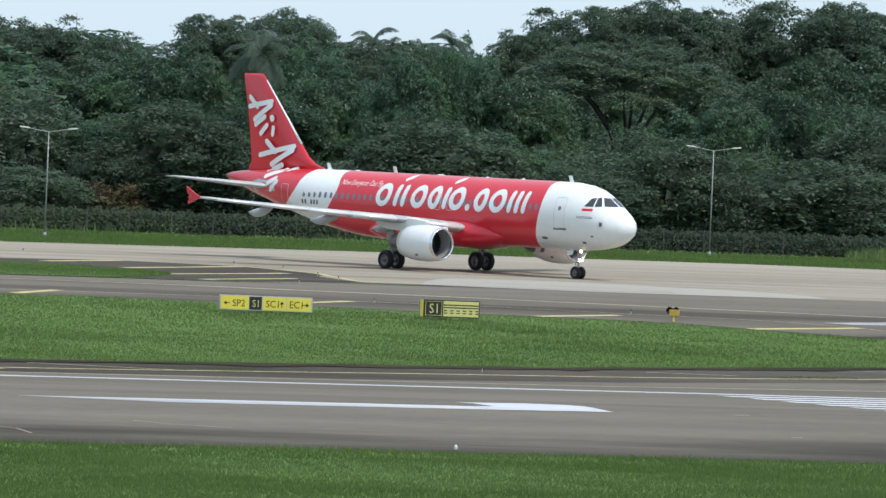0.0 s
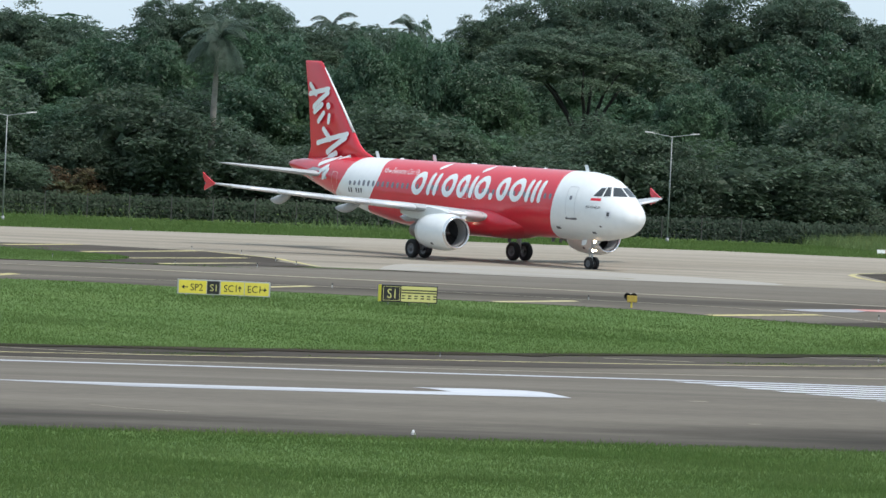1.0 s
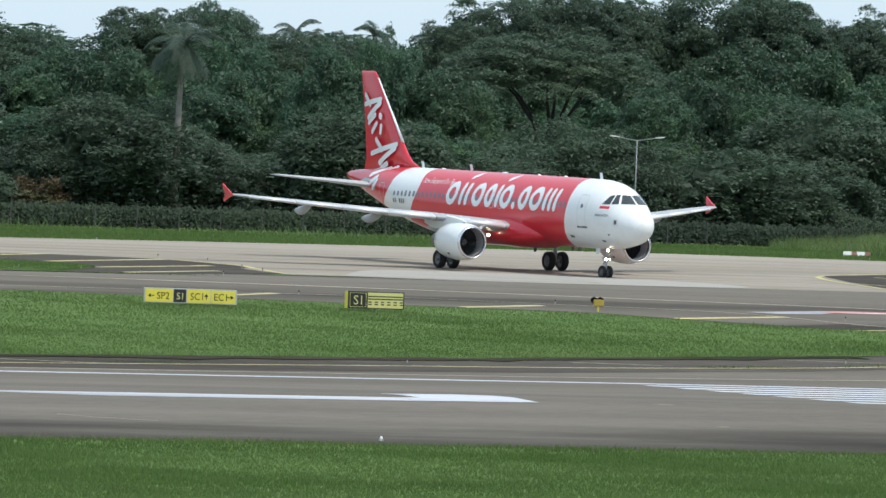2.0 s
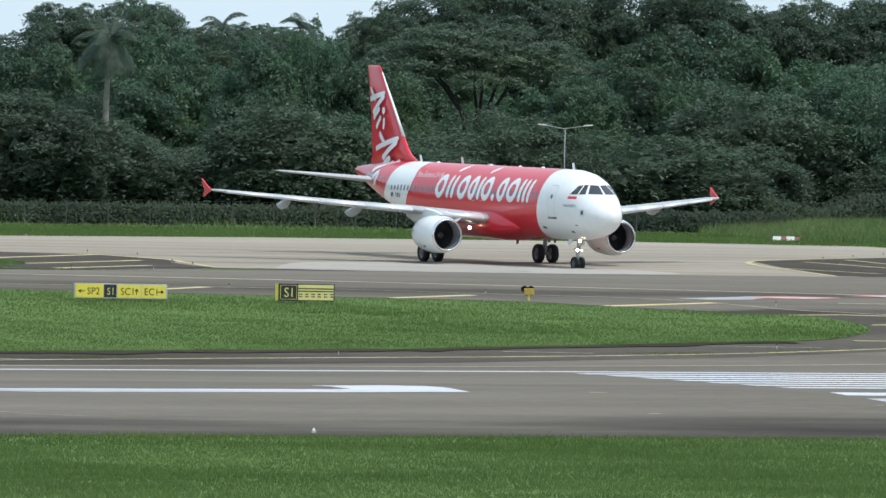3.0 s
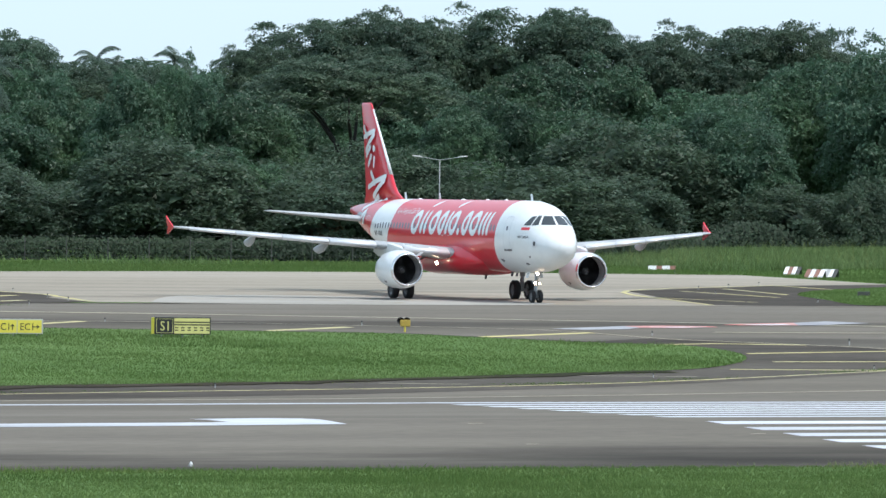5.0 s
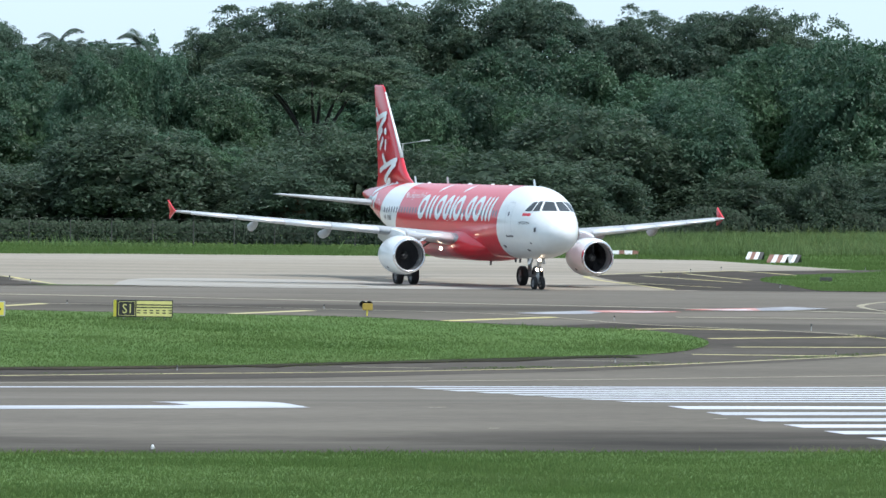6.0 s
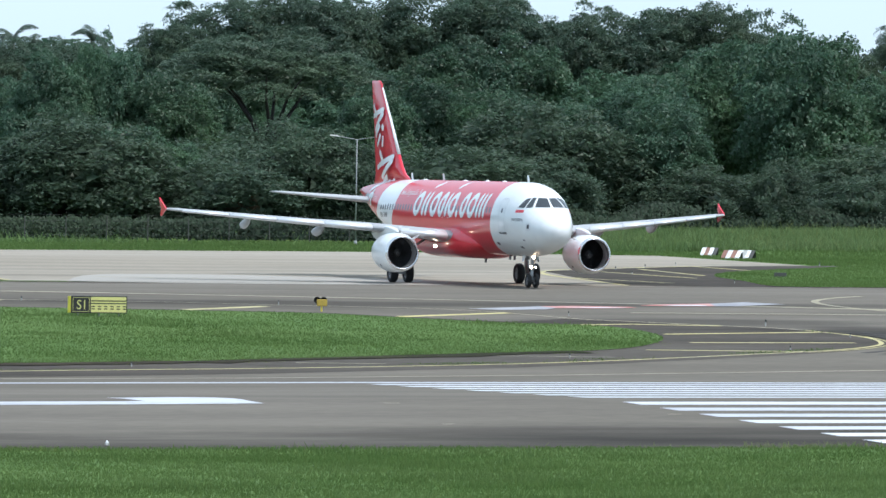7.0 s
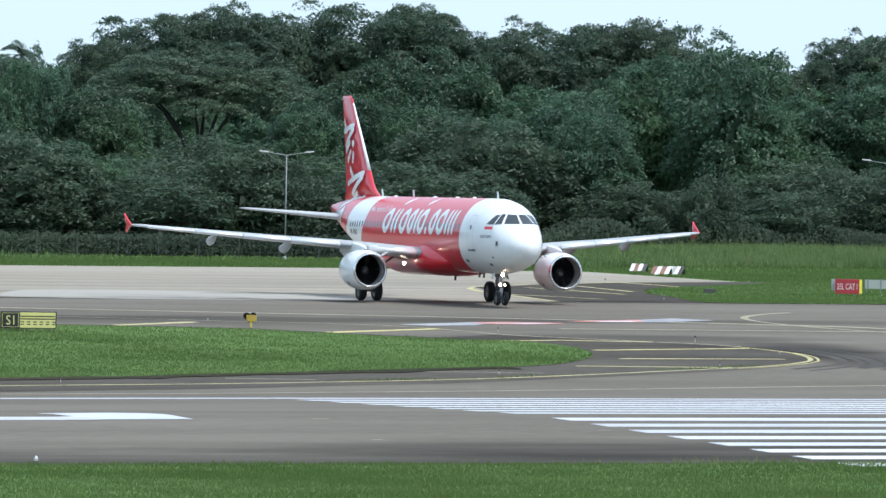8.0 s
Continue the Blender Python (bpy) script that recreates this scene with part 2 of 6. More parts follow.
fresh = pave("pavement", smooth_curve([(133, 377.5), (137.5, 375), (142, 373.6), (152, 373.6), (157.4, 377.4), (158.3, 388), (155.6, 394.6), (149.3, 400), (142, 398), (137, 388)], 3), 0.024, FRESH, "fresh pale concrete patch on the taxiway", "pavement")

# shoulders of dark asphalt round the grass islands
NEAR_EDGE = [(-200, 284), (60, 288.2), (84, 289.6), (100, 291.2), (113, 293.8), (126.4, 298), (134, 301.6), (142, 305.8), (148.4, 309.9), (152.4, 313.4), (154, 316.4)]
shoulder_near = pave("pavement", NEAR_EDGE + [(154.8, 319.5), (155.1, 322), (154.6, 325.2), (150.9, 328.9), (147.3, 331.6), (145.0, 333.6), (141, 340.2), (132, 343.4), (126.7, 345), (116.9, 347.3), (90, 349), (-200, 350)], 0.02, SHOULDER, "dark stained asphalt shoulder with weeds in its joints", "pavement")
pave("pavement", [(-200, 344), (99, 343.8), (116, 341), (127, 338.8), (132.6, 337.2), (136, 334.2), (140, 331.2), (144.6, 333.8), (141, 340), (132, 343.2), (126.7, 344.8), (116.9, 347.1), (90, 348.8), (-200, 349.8)], 0.024, ASPHALT, "grey worn asphalt strip behind the grass island", "pavement")
shoulder_left = pave("pavement", [(-200, 412), (118.4, 411.4), (126.9, 414.9), (133, 410.2), (134.2, 400), (133.4, 396), (131.7, 391.5), (129.9, 379.2), (119.8, 369.5), (105.7, 367.6), (-200, 366)], 0.026, SHOULDER, "dark asphalt shoulder with faded yellow stripes", "pavement")
shoulder_right = pave("pavement", [(166.2, 375.6), (177.4, 414), (195.3, 431), (206.9, 436.6), (240, 437), (240, 374), (172, 374)], 0.026, SHOULDER, "dark asphalt shoulder with faded yellow stripes", "pavement")

# ---- grass islands ----
ISLAND = smooth_curve([(-150, 289), (40, 293), (85, 296.6), (100, 299), (110, 300.9), (116.5, 302.7), (127, 306.6), (134.3, 309.4), (138.4, 312.2), (142.4, 317.6), (144.2, 323), (143.6, 327.8), (139.3, 330), (135.4, 333.4), (132.2, 336.3), (127, 337.8), (116, 340.1), (108, 341.7), (98.8, 342.9), (40, 343), (-150, 343)], 4)
pave("grass", ISLAND, 0.05, GRASS, "mown grass island between runway and taxiway", "grass")
soil_rng = random.Random(8)
front = [p for p in ISLAND[4:44] if p[0] > 60 and p[1] < 310]
pave("soil", [(x + 0.3, y - soil_rng.uniform(0.5, 1.7)) for x, y in front] + [(x, y + soil_rng.uniform(0.1, 0.9)) for x, y in reversed(front)], 0.056, SOIL, "bare dark soil along the ragged grass edge", "soil")
LEFT_ISLAND = smooth_curve([(-150, 401), (100, 402), (115.3, 401), (118.7, 398), (121.5, 390), (119.3, 381), (112.6, 370.2), (105.7, 368.6), (-150, 368)], 4)
pave("grass", LEFT_ISLAND, 0.05, GRASS, "grass island beside the concrete taxiway", "grass")
RIGHT_ISLAND = smooth_curve([(260, 374.6), (200, 374.6), (184, 374.4), (176.4, 375), (176.8, 380), (181.4, 393), (184.6, 404), (189.6, 413), (195.8, 420.4), (202.6, 427.4), (209, 434.4), (217, 435.6), (260, 436)], 4)
pave("grass", RIGHT_ISLAND, 0.05, GRASS, "grass verge beside the taxiway", "grass")

# ---- runway markings ----
marks = thing("threshold_marking", "white painted runway threshold stripes", "marking")
tagged(marks, kind="structure")
START = 113.6
for side in (1, -1):
    for k in range(8):
        o = side * (1.8 + 3.6 * k + 0.9)
        pave("stripe", [(START, 258.9 + o - 0.9), (START + 45, 258.9 + o - 0.9), (START + 45, 258.9 + o + 0.9), (START, 258.9 + o + 0.9)], 0.024, LINE_WORN if side < 0 and k < 3 else LINE_WHITE, parent=marks)
stripe("runway_edge_line", [(-200, 274), (60, 281.6), (83, 283.8), (100, 285.2), (START - 0.05, 286.8)], 1.6, 0.022, LINE_WHITE, label="solid white runway edge line")
arrow = thing("centreline_arrow", "white painted arrow pointing at the runway threshold", "marking")
tagged(arrow, kind="structure")
pave("stem", [(74.5, 256.3), (80.3, 254.7), (93.0, 255.5), (93.0, 257.3), (80.9, 256.75)], 0.024, LINE_WORN, parent=arrow)
pave("arrowhead", [(98.2, 256.0), (93.0, 255.5), (93.0, 257.3), (93.9, 257.5), (93.2, 260.0), (96.5, 261.2), (97.9, 260.5), (98.2, 258.3)], 0.027, LINE_WORN, parent=arrow)
for x0, x1, y in ((103.2, 103.9, 256.2), (100.7, 101.2, 244.2), (112.2, 112.8, 249.6)):
    stripe("paint_scuff", [(x0, y), (x1, y + 0.1)], 0.2, 0.024, LINE_FADED, label="short worn white paint scuff")
for pts in ([(75.4, 244.2), (76.4, 242.8), (78.3, 241.6)], [(68, 240.5), (69.5, 238.6), (69.4, 236.4)], [(121, 243.6), (128, 244.6)]):
    stripe("crack", pts, 0.12, 0.022, LINE_FADED, label="pale ragged crack in the runway asphalt")
stripe("crack_seal", [(-100, 282), (60, 287.9), (111, 291), (126, 293.1), (146, 297.1), (170, 302)], 0.3, 0.02, LINE_FADED, label="pale sealed joint along the runway")

# ---- taxiway markings ----
LOOP = smooth_curve([(-150, 285.5), (60, 290), (84, 292), (95, 293.8), (105, 295.7), (116, 297.5), (127.4, 300.5), (134.8, 303.6), (142.3, 307.5), (148.2, 310.7), (152.2, 314.2), (153.9, 317.2), (154.7, 320.2), (154.6, 322.6), (153.9, 325.6)], 5)
stripe("taxiway_edge_line", LOOP, 0.26, 0.026, LINE_YELLOW, label="yellow edge line curving round the shoulder")
stripe("taxiway_edge_line", smooth_curve([(153.9, 325.65), (152.6, 327.4), (150.7, 328.8), (147.2, 331.5), (144.9, 333.5), (141, 340.2), (132, 343.4), (117, 347.2), (60, 349)], 5), 0.24, 0.026, LINE_FADED, label="yellow edge line curving round the shoulder")
stripe("taxiway_edge_line", [(x + 0.22 * min(1.0, (x - 142) / 10), y - 0.42) for x, y in LOOP if x > 146 and y < 322], 0.14, 0.026, LINE_YELLOW, label="second thin yellow line outside the curve")
for pts in ([(134.4, 305.2), (128.7, 306.1)], [(121, 300.2), (116.9, 300.9)], [(92.5, 293.4), (86.4, 295.4)]):
    stripe("shoulder_stripe", pts, 0.22, 0.03, LINE_FADED, label="thin faded shoulder stripe")
# tyre marks where aircraft swing round the end of the shoulder
for out, wide, cut in ((1.5, 0.5, 148), (2.3, 0.35, 150), (3.0, 0.6, 151), (3.9, 0.3, 152), (4.6, 0.4, 152.6)):
    swing = smooth_curve([(x + out * 0.8 * min(1.0, (x - 140) / 12), y - out * 1.1 * max(0.1, (326 - y) / 14)) for x, y in LOOP[::3] if x > cut - 2], 3)
    stripe("tyre_mark", swing, wide, 0.02, RUBBER, label="dark curved tyre mark on the asphalt")
for pts in ([(150.6, 328.6), (146, 329.6), (141.6, 328.6)], [(153.9, 324.2), (144.6, 322.3)], [(152.1, 316.3), (143.2, 316.1)], [(146.2, 309.7), (138.4, 310.5)]):
    stripe("shoulder_stripe", pts, 0.45, 0.03, LINE_YELLOW, label="yellow shoulder stripe")
for pts in ([(99.9, 344.2), (103.4, 348.6)], [(125.7, 339.0), (131.2, 342.0)], [(135.5, 334.5), (142.9, 337.9)], [(115.3, 344.1), (118.5, 346.8)]):
    stripe("shoulder_stripe", pts, 0.7, 0.032, LINE_YELLOW, label="broad yellow shoulder stripe")
stripe("taxiway_centre_line", [(-100, 371), (103.7, 360.3), (126.3, 355), (148.6, 348.2), (168, 341.5), (175, 336)], 0.7, 0.026, LINE_FADED, label="faded yellow taxiway line")
stripe("taxiway_centre_line", [(150, 338.6), (175, 337.4), (210, 337)], 0.45, 0.026, LINE_FADED, label="faded dashed yellow line")
stripe("taxiway_centre_line", smooth_curve([(171.5, 356), (168.4, 353.5), (165.5, 349.2), (164.9, 343.4), (167.9, 337.5), (174, 330)], 5), 0.42, 0.028, LINE_FADED, label="pale curved turn line")
stripe("taxiway_centre_line", smooth_curve([(129.6, 377.9), (142.0, 376.9), (147.5, 377.4), (148.6, 380.8), (146, 386), (140, 392)], 5), 0.5, 0.03, LINE_FADED, label="faded curved turn line on concrete")
for pts in ([(119.9, 407.2), (126.9, 414.7)], [(121.9, 397.6), (133.0, 409.8)], [(120.4, 384), (131.7, 397.5)], [(118.2, 371.2), (127.4, 382.8)]):
    stripe("shoulder_stripe", pts, 0.8, 0.034, LINE_YELLOW, label="yellow shoulder stripe")
stripe("taxiway_edge_line", smooth_curve([(133.2, 410), (134.2, 400), (133.2, 394), (130.2, 379.6)], 5), 0.4, 0.034, LINE_YELLOW, label="yellow taxiway edge line")
for pts in ([(195.3, 431), (193.9, 417.8)], [(187, 421), (184.5, 405.5)], [(181, 414), (181, 399)], [(172.5, 398), (172.8, 384)]):
    stripe("shoulder_stripe", pts, 0.42, 0.034, LINE_YELLOW, label="yellow shoulder stripe")
stripe("taxiway_edge_line", smooth_curve([(166.2, 375.7), (170.2, 390), (177.4, 414), (195.3, 431.2)], 5), 0.4, 0.034, LINE_YELLOW, label="yellow taxiway edge line")
red_sign = thing("holding_marking", "worn red and white painted holding panel on asphalt", "marking")
tagged(red_sign, kind="structure")
for col, lift, edge in (
    (LINE_RED, 0.033, [(153.0, 344.6), (155.5, 346.0), (158.3, 347.0), (157.3, 344.2), (155.3, 344.1)]),
    (LINE_PALE, 0.033, [(158.3, 347.0), (161.0, 348.6), (162.6, 346.8), (158.8, 344.5), (157.3, 344.2)]),
    (LINE_WHITE, 0.037, [(154.4, 344.9), (157.0, 345.3), (157.1, 344.5), (155.1, 344.4)]),
    (LINE_RED, 0.033, [(146.9, 343.3), (149.4, 343.8), (151.9, 343.1), (152.1, 342.7), (149.5, 341.8), (147.3, 342.0)]),
    (LINE_PALE, 0.033, [(142.0, 341.1), (145.3, 342.5), (146.9, 343.3), (147.3, 342.0), (146.2, 340.8), (143.4, 340.3)]),
    (LINE_WHITE, 0.037, [(147.9, 342.6), (150.2, 342.8), (151.6, 342.6), (149.6, 342.2)])):
    pave("panel", edge, lift, col, parent=red_sign)

# ---- the airliner: origin on the ground between the main wheels, x forward, y to its left ----
NOSE = 17.71
PLANE_RED = material("red_aircraft_paint", (0.66, 0.014, 0.034), 0.32, 0.05, 0.5, 3.0, spec=0.5, coat=0.5)
PLANE_WHITE = material("white_aircraft_paint", (0.82, 0.84, 0.845), 0.32, 0.04, 0.5, 3.0, second=(0.76, 0.785, 0.79), spec=0.5, coat=0.4)
WING_GREY = material("grey_wing_paint", (0.44, 0.455, 0.465), 0.42, 0.1, 0.6, 4.0, second=(0.37, 0.385, 0.4))
SLAT_METAL = material("bare_leading_edge_metal", (0.72, 0.73, 0.75), 0.35, 0.05, 0.8, 5.0, metal=0.3)
LIP_METAL = material("polished_intake_lip", (0.75, 0.75, 0.77), 0.25, 0.05, 1.0, 6.0, metal=0.9)
DARK_METAL = material("dark_engine_metal", (0.1, 0.1, 0.105), 0.45, 0.15, 2.0, 10.0, metal=0.6)
LINER_GREY = material("grey_intake_liner", (0.3, 0.3, 0.305), 0.5, 0.1, 2.0, 10.0)
EXHAUST = material("heat_stained_metal", (0.2, 0.18, 0.165), 0.45, 0.2, 1.5, 8.0, metal=0.8)
GEAR_GREY = material("gear_grey_paint", (0.42, 0.43, 0.44), 0.45, 0.12, 3.0, 15.0)
TYRE = material("black_tyre_rubber", (0.018, 0.018, 0.019), 0.75, 0.2, 4.0, 20.0)
RIM = material("wheel_rim_alloy", (0.16, 0.16, 0.165), 0.4, 0.15, 5.0, 20.0, metal=0.6)
WINDOW_DARK = material("dark_cabin_window", (0.2, 0.2, 0.23), 0.2, 0.1, 3.0, 10.0)
WINDOW_GLASS = material("cockpit_glass", (0.035, 0.04, 0.045), 0.06, 0.1, 2.0, 8.0, spec=0.8)
SEAM = material("dark_panel_seam", (0.12, 0.12, 0.13), 0.6, 0.1, 3.0, 10.0)
SEAM_GREY = material("grey_door_outline", (0.58, 0.6, 0.62), 0.5, 0.05, 3.0, 10.0)
SEAM_PALE = material("pale_door_outline", (0.75, 0.5, 0.5), 0.5, 0.05, 3.0, 10.0)
MARK_DARK = material("dark_marking_paint", (0.07, 0.07, 0.08), 0.5, 0.1, 3.0, 10.0)
LAMP_WARM = glowing("lit_taxi_lamp", (1.0, 0.72, 0.45), 14.0)
LAMP_WHITE = glowing("lit_landing_lamp", (1.0, 0.8, 0.55), 14.0)

# station from the nose, top, bottom, half width
SECTIONS = [(0.5, 3.32, 3.18, 0.07), (0.54, 3.5, 3.02, 0.24), (0.64, 3.68, 2.82, 0.44), (0.88, 3.95, 2.56, 0.74), (1.28, 4.25, 2.3, 0.99), (1.68, 4.5, 2.13, 1.19),
            (2.02, 4.72, 2.04, 1.32), (2.45, 5.02, 1.96, 1.45), (2.92, 5.28, 1.89, 1.57), (3.5, 5.55, 1.82, 1.7), (4.2, 5.73, 1.77, 1.81), (5.2, 5.85, 1.74, 1.91), (6.5, 5.87, 1.73, 1.975),
            (10.0, 5.87, 1.73, 1.975), (14.0, 5.87, 1.73, 1.975), (18.0, 5.87, 1.73, 1.975), (22.5, 5.87, 1.73, 1.975), (24.5, 5.87, 1.83, 1.96), (26.5, 5.87, 2.1, 1.9), (28.5, 5.86, 2.5, 1.78), (30.5, 5.82, 2.98, 1.57),
            (32.5, 5.74, 3.5, 1.28), (34.5, 5.62, 4.06, 0.92), (36.2, 5.5, 4.55, 0.56), (37.1, 5.4, 4.83, 0.44), (37.5, 5.28, 5.0, 0.17)]
ST = [r[0] for r in SECTIONS]


def section(s):
    return [float(np.interp(s, ST, [r[k] for r in SECTIONS])) for k in (1, 2, 3)]


def skin(s, z, lift=0.012):
    """Half width of the hull at a station and height."""
    top, bot, half = section(s)
    k = (z - (top + bot) / 2) / ((top - bot) / 2)
    return half * math.sqrt(max(0.0, 1 - k * k)) + lift


airliner = thing("airliner", "red and white twin-engine airliner taxiing on concrete", "aircraft")


def nose_edge(z):
    return 6.55 + 0.3 * max(0.0, z - 5.1) ** 1.0 + 0.2 * max(0.0, 4.6 - z) ** 1.7


def band_front(z):
    return 25.2 + 0.55 * max(0.0, z - 5.0) + 0.5 * max(0.0, 4.7 - z) ** 1.5


def band_back(z):
    return 29.1 - 0.5 * max(0.0, z - 5.0) + 0.75 * max(0.0, 4.9 - z) ** 1.4


def ring_station(s, z):
    """Stations bend to follow the edges of the paint."""
    def pull(at, edge, before, after):
        w = (s - before) / (at - before) if s <= at else (after - s) / (after - at)
        return (edge - at) * max(0.0, min(1.0, w))
    return s + pull(6.55, nose_edge(z), 5.6, 11.5) + pull(25.2, band_front(z), 22.5, 29.1) * (s < 25.21) + (((band_front(z) - 25.2) * (29.1 - s) / 3.9 + (band_back(z) - 29.1) * (s - 25.2) / 3.9) if 25.21 <= s <= 29.1 else 0.0) + ((band_back(z) - 29.1) * (35.6 - s) / 6.5 if 29.1 < s < 35.6 else 0.0)


bm = bmesh.new()
stations = sorted(set([round(v, 3) for v in ST if v < 6 or 8 < v < 23 or v > 33] + [5.6, 6.0, 6.55, 7.2, 7.9, 9.0, 10.5, 11.5, 22.5, 23.4, 24.3, 25.2, 26.2, 27.2, 28.2, 29.1, 30.0, 31.0, 32.0, 32.8, 33.5] + [0.52, 0.59, 0.75, 1.08, 1.48, 1.85, 2.2, 2.7, 3.2, 3.85, 4.7]))
SEGS = 72
rings = []
for s in stations:
    top, bot, half = section(s)
    ring = []
    for k in range(SEGS):
        a = 2 * math.pi * k / SEGS
        z = (top + bot) / 2 + (top - bot) / 2 * math.cos(a)
        s2 = ring_station(s, z)
        t2, b2, h2 = section(s2)
        ring.append((NOSE - s2, h2 * math.sin(a), (t2 + b2) / 2 + (t2 - b2) / 2 * math.cos(a)))
    rings.append(ring)
loft(bm, rings)
bm.faces.ensure_lookup_table()
for i in range(len(stations) - 1):
    white = stations[i + 1] <= 6.56 or 25.19 < stations[i] < 29.09
    for k in range(SEGS):
        bm.faces[i * SEGS + k].material_index = int(white)
for f in bm.faces[(len(stations) - 1) * SEGS:]:
    f.material_index = int(f.calc_center_median().x > 0)
part("fuselage", bm, [PLANE_RED, PLANE_WHITE], airliner, "glossy red hull with white nose and white tail band", True)


def on_hull(name, polygon, side, mat, lift=0.014, label="", parent=None, cuts=0):
    """A patch of paint or glass: a polygon of (station, height) laid on the hull's side (-1 right, 1 left)."""
    b = bmesh.new()
    b.faces.new([b.verts.new((s, 0, z)) for s, z in polygon])
    zs = [p[1] for p in polygon]
    z = math.ceil(min(zs) / 0.12) * 0.12
    while z < max(zs):
        bmesh.ops.bisect_plane(b, geom=b.verts[:] + b.edges[:] + b.faces[:], plane_co=(0, 0, z), plane_no=(0, 0, 1))
        z += 0.12
    for v in b.verts:
        s, zz = v.co.x, v.co.z
        v.co = (NOSE - s, side * skin(s, zz, lift), zz)
    bmesh.ops.recalc_face_normals(b, faces=b.faces[:])
    for f in b.faces:
        if f.normal.y * side < 0:
            f.normal_flip()
    return part(name, b, mat, parent or airliner, label)


def rounded(s0, s1, z0, z1, r, slant=0.0, n=4):
    pts = []
    for cx, cz, a0 in ((s1 - r, z1 - r, 0), (s0 + r, z1 - r, 90), (s0 + r, z0 + r, 180), (s1 - r, z0 + r, 270)):
        for k in range(n + 1):
            a = radians(a0 + 90 * k / n)
            x, z = cx + r * math.cos(a), cz + r * math.sin(a)
            pts.append((x - slant * (z - z0), z))
    return pts


# cabin windows: one small mesh on the parallel hull, shared by all
b = bmesh.new()
pts = rounded(-0.12, 0.12, 4.1, 4.46, 0.1, 0, 3)
b.faces.new([b.verts.new((x, skin(12, z, 0.013), z)) for x, z in pts])
window_mesh = bpy.data.meshes.new("cabin_window")
b.to_mesh(window_mesh)
b.free()
window_mesh.materials.append(WINDOW_DARK)
for side in (-1, 1):
    for k in range(41):
        s = 6.95 + 0.533 * k
        w = new("cabin_window", window_mesh)
        w.parent = airliner
        w.matrix_basis = Matrix.Translation((NOSE - s, side * (skin(s, 4.28, 0) - skin(12, 4.28, 0)), 0)) @ Matrix.Diagonal((1, side, 1, 1))
    # doors
    for name, s0, s1, z0, z1, seam in (("front_door", 4.55, 5.4, 3.05, 4.95, SEAM_GREY), ("rear_door", 30.0, 30.75, 3.1, 4.85, SEAM_PALE), ("overwing_exit", 14.35, 14.87, 3.75, 4.7, SEAM_PALE), ("overwing_exit", 15.45, 15.97, 3.75, 4.7, SEAM_PALE)):
        outer, inner = rounded(s0, s1, z0, z1, 0.14), rounded(s0 + 0.035, s1 - 0.035, z0 + 0.035, z1 - 0.035, 0.11)
        b = bmesh.new()
        for i in range(len(outer)):
            j = (i + 1) % len(outer)
            steps = 6
            for k in range(steps):
                def mid(a, c, t):
                    return (a[0] + (c[0] - a[0]) * t, a[1] + (c[1] - a[1]) * t)
                q = [mid(outer[i], outer[j], k / steps), mid(outer[i], outer[j], (k + 1) / steps), mid(inner[i], inner[j], (k + 1) / steps), mid(inner[i], inner[j], k / steps)]
                if len({(round(a, 5), round(c, 5)) for a, c in q}) == 4:
                    b.faces.new([b.verts.new((NOSE - s, side * skin(s, z, 0.014), z)) for s, z in q])
        door = part(name, b, seam, airliner, "closed cabin door marked by a thin seam")
        if name == "front_door":
            on_hull("door_sill", [(s0 - 0.1, z0 - 0.08), (s1 + 0.1, z0 - 0.08), (s1 + 0.1, z0 + 0.03), (s0 - 0.1, z0 + 0.03)], side, SEAM, 0.02, "dark door sill", door)
            on_hull("door_window", rounded(4.86, 5.08, 4.15, 4.4, 0.08), side, WINDOW_DARK, 0.018, "", door)


def nose_point(phi, z, lift):
    """A point on the nose at a height, at phi degrees from straight ahead round an upright axis."""
    a, lo, hi = radians(phi), 0.0, 3.4
    for _ in range(40):
        r = (lo + hi) / 2
        s, y = 3.4 - r * math.cos(a), r * math.sin(a)
        if s > 0 and y < skin(s, z, 0) and section(s)[0] > z:
            lo = r
        else:
            hi = r
    r = lo + lift
    return (NOSE - 3.4 + r * math.cos(a), r * math.sin(a), z)


# cockpit panes in their dark frames
for side in (-1, 1):
    for phi0, phi1, top0, top1, z00, z01, z10, z11 in ((2.4, 33, 2.4, 31, 4.5, 5.0, 4.5, 5.02), (39, 57, 37, 50, 4.49, 5.03, 4.46, 5.02), (60.5, 84, 54, 70, 4.46, 5.0, 4.46, 4.96)):
        b = bmesh.new()
        n = 8
        grid = []
        for i in range(n + 1):
            t = i / n
            foot, head = phi0 + (phi1 - phi0) * t, top0 + (top1 - top0) * t
            lo, hi = z00 + (z10 - z00) * t, z01 + (z11 - z01) * t
            grid.append([b.verts.new(Vector(nose_point(foot + (head - foot) * j / 5, lo + (hi - lo) * j / 5, 0.02)) * 1.0) for j in range(6)])
        for i in range(n):
            for j in range(5):
                b.faces.new((grid[i][j], grid[i + 1][j], grid[i + 1][j + 1], grid[i][j + 1]))
        for v in b.verts:
            v.co.y *= side
        bmesh.ops.recalc_face_normals(b, faces=b.faces[:])
        part("cockpit_window", b, WINDOW_GLASS, airliner, "dark cockpit pane", True)

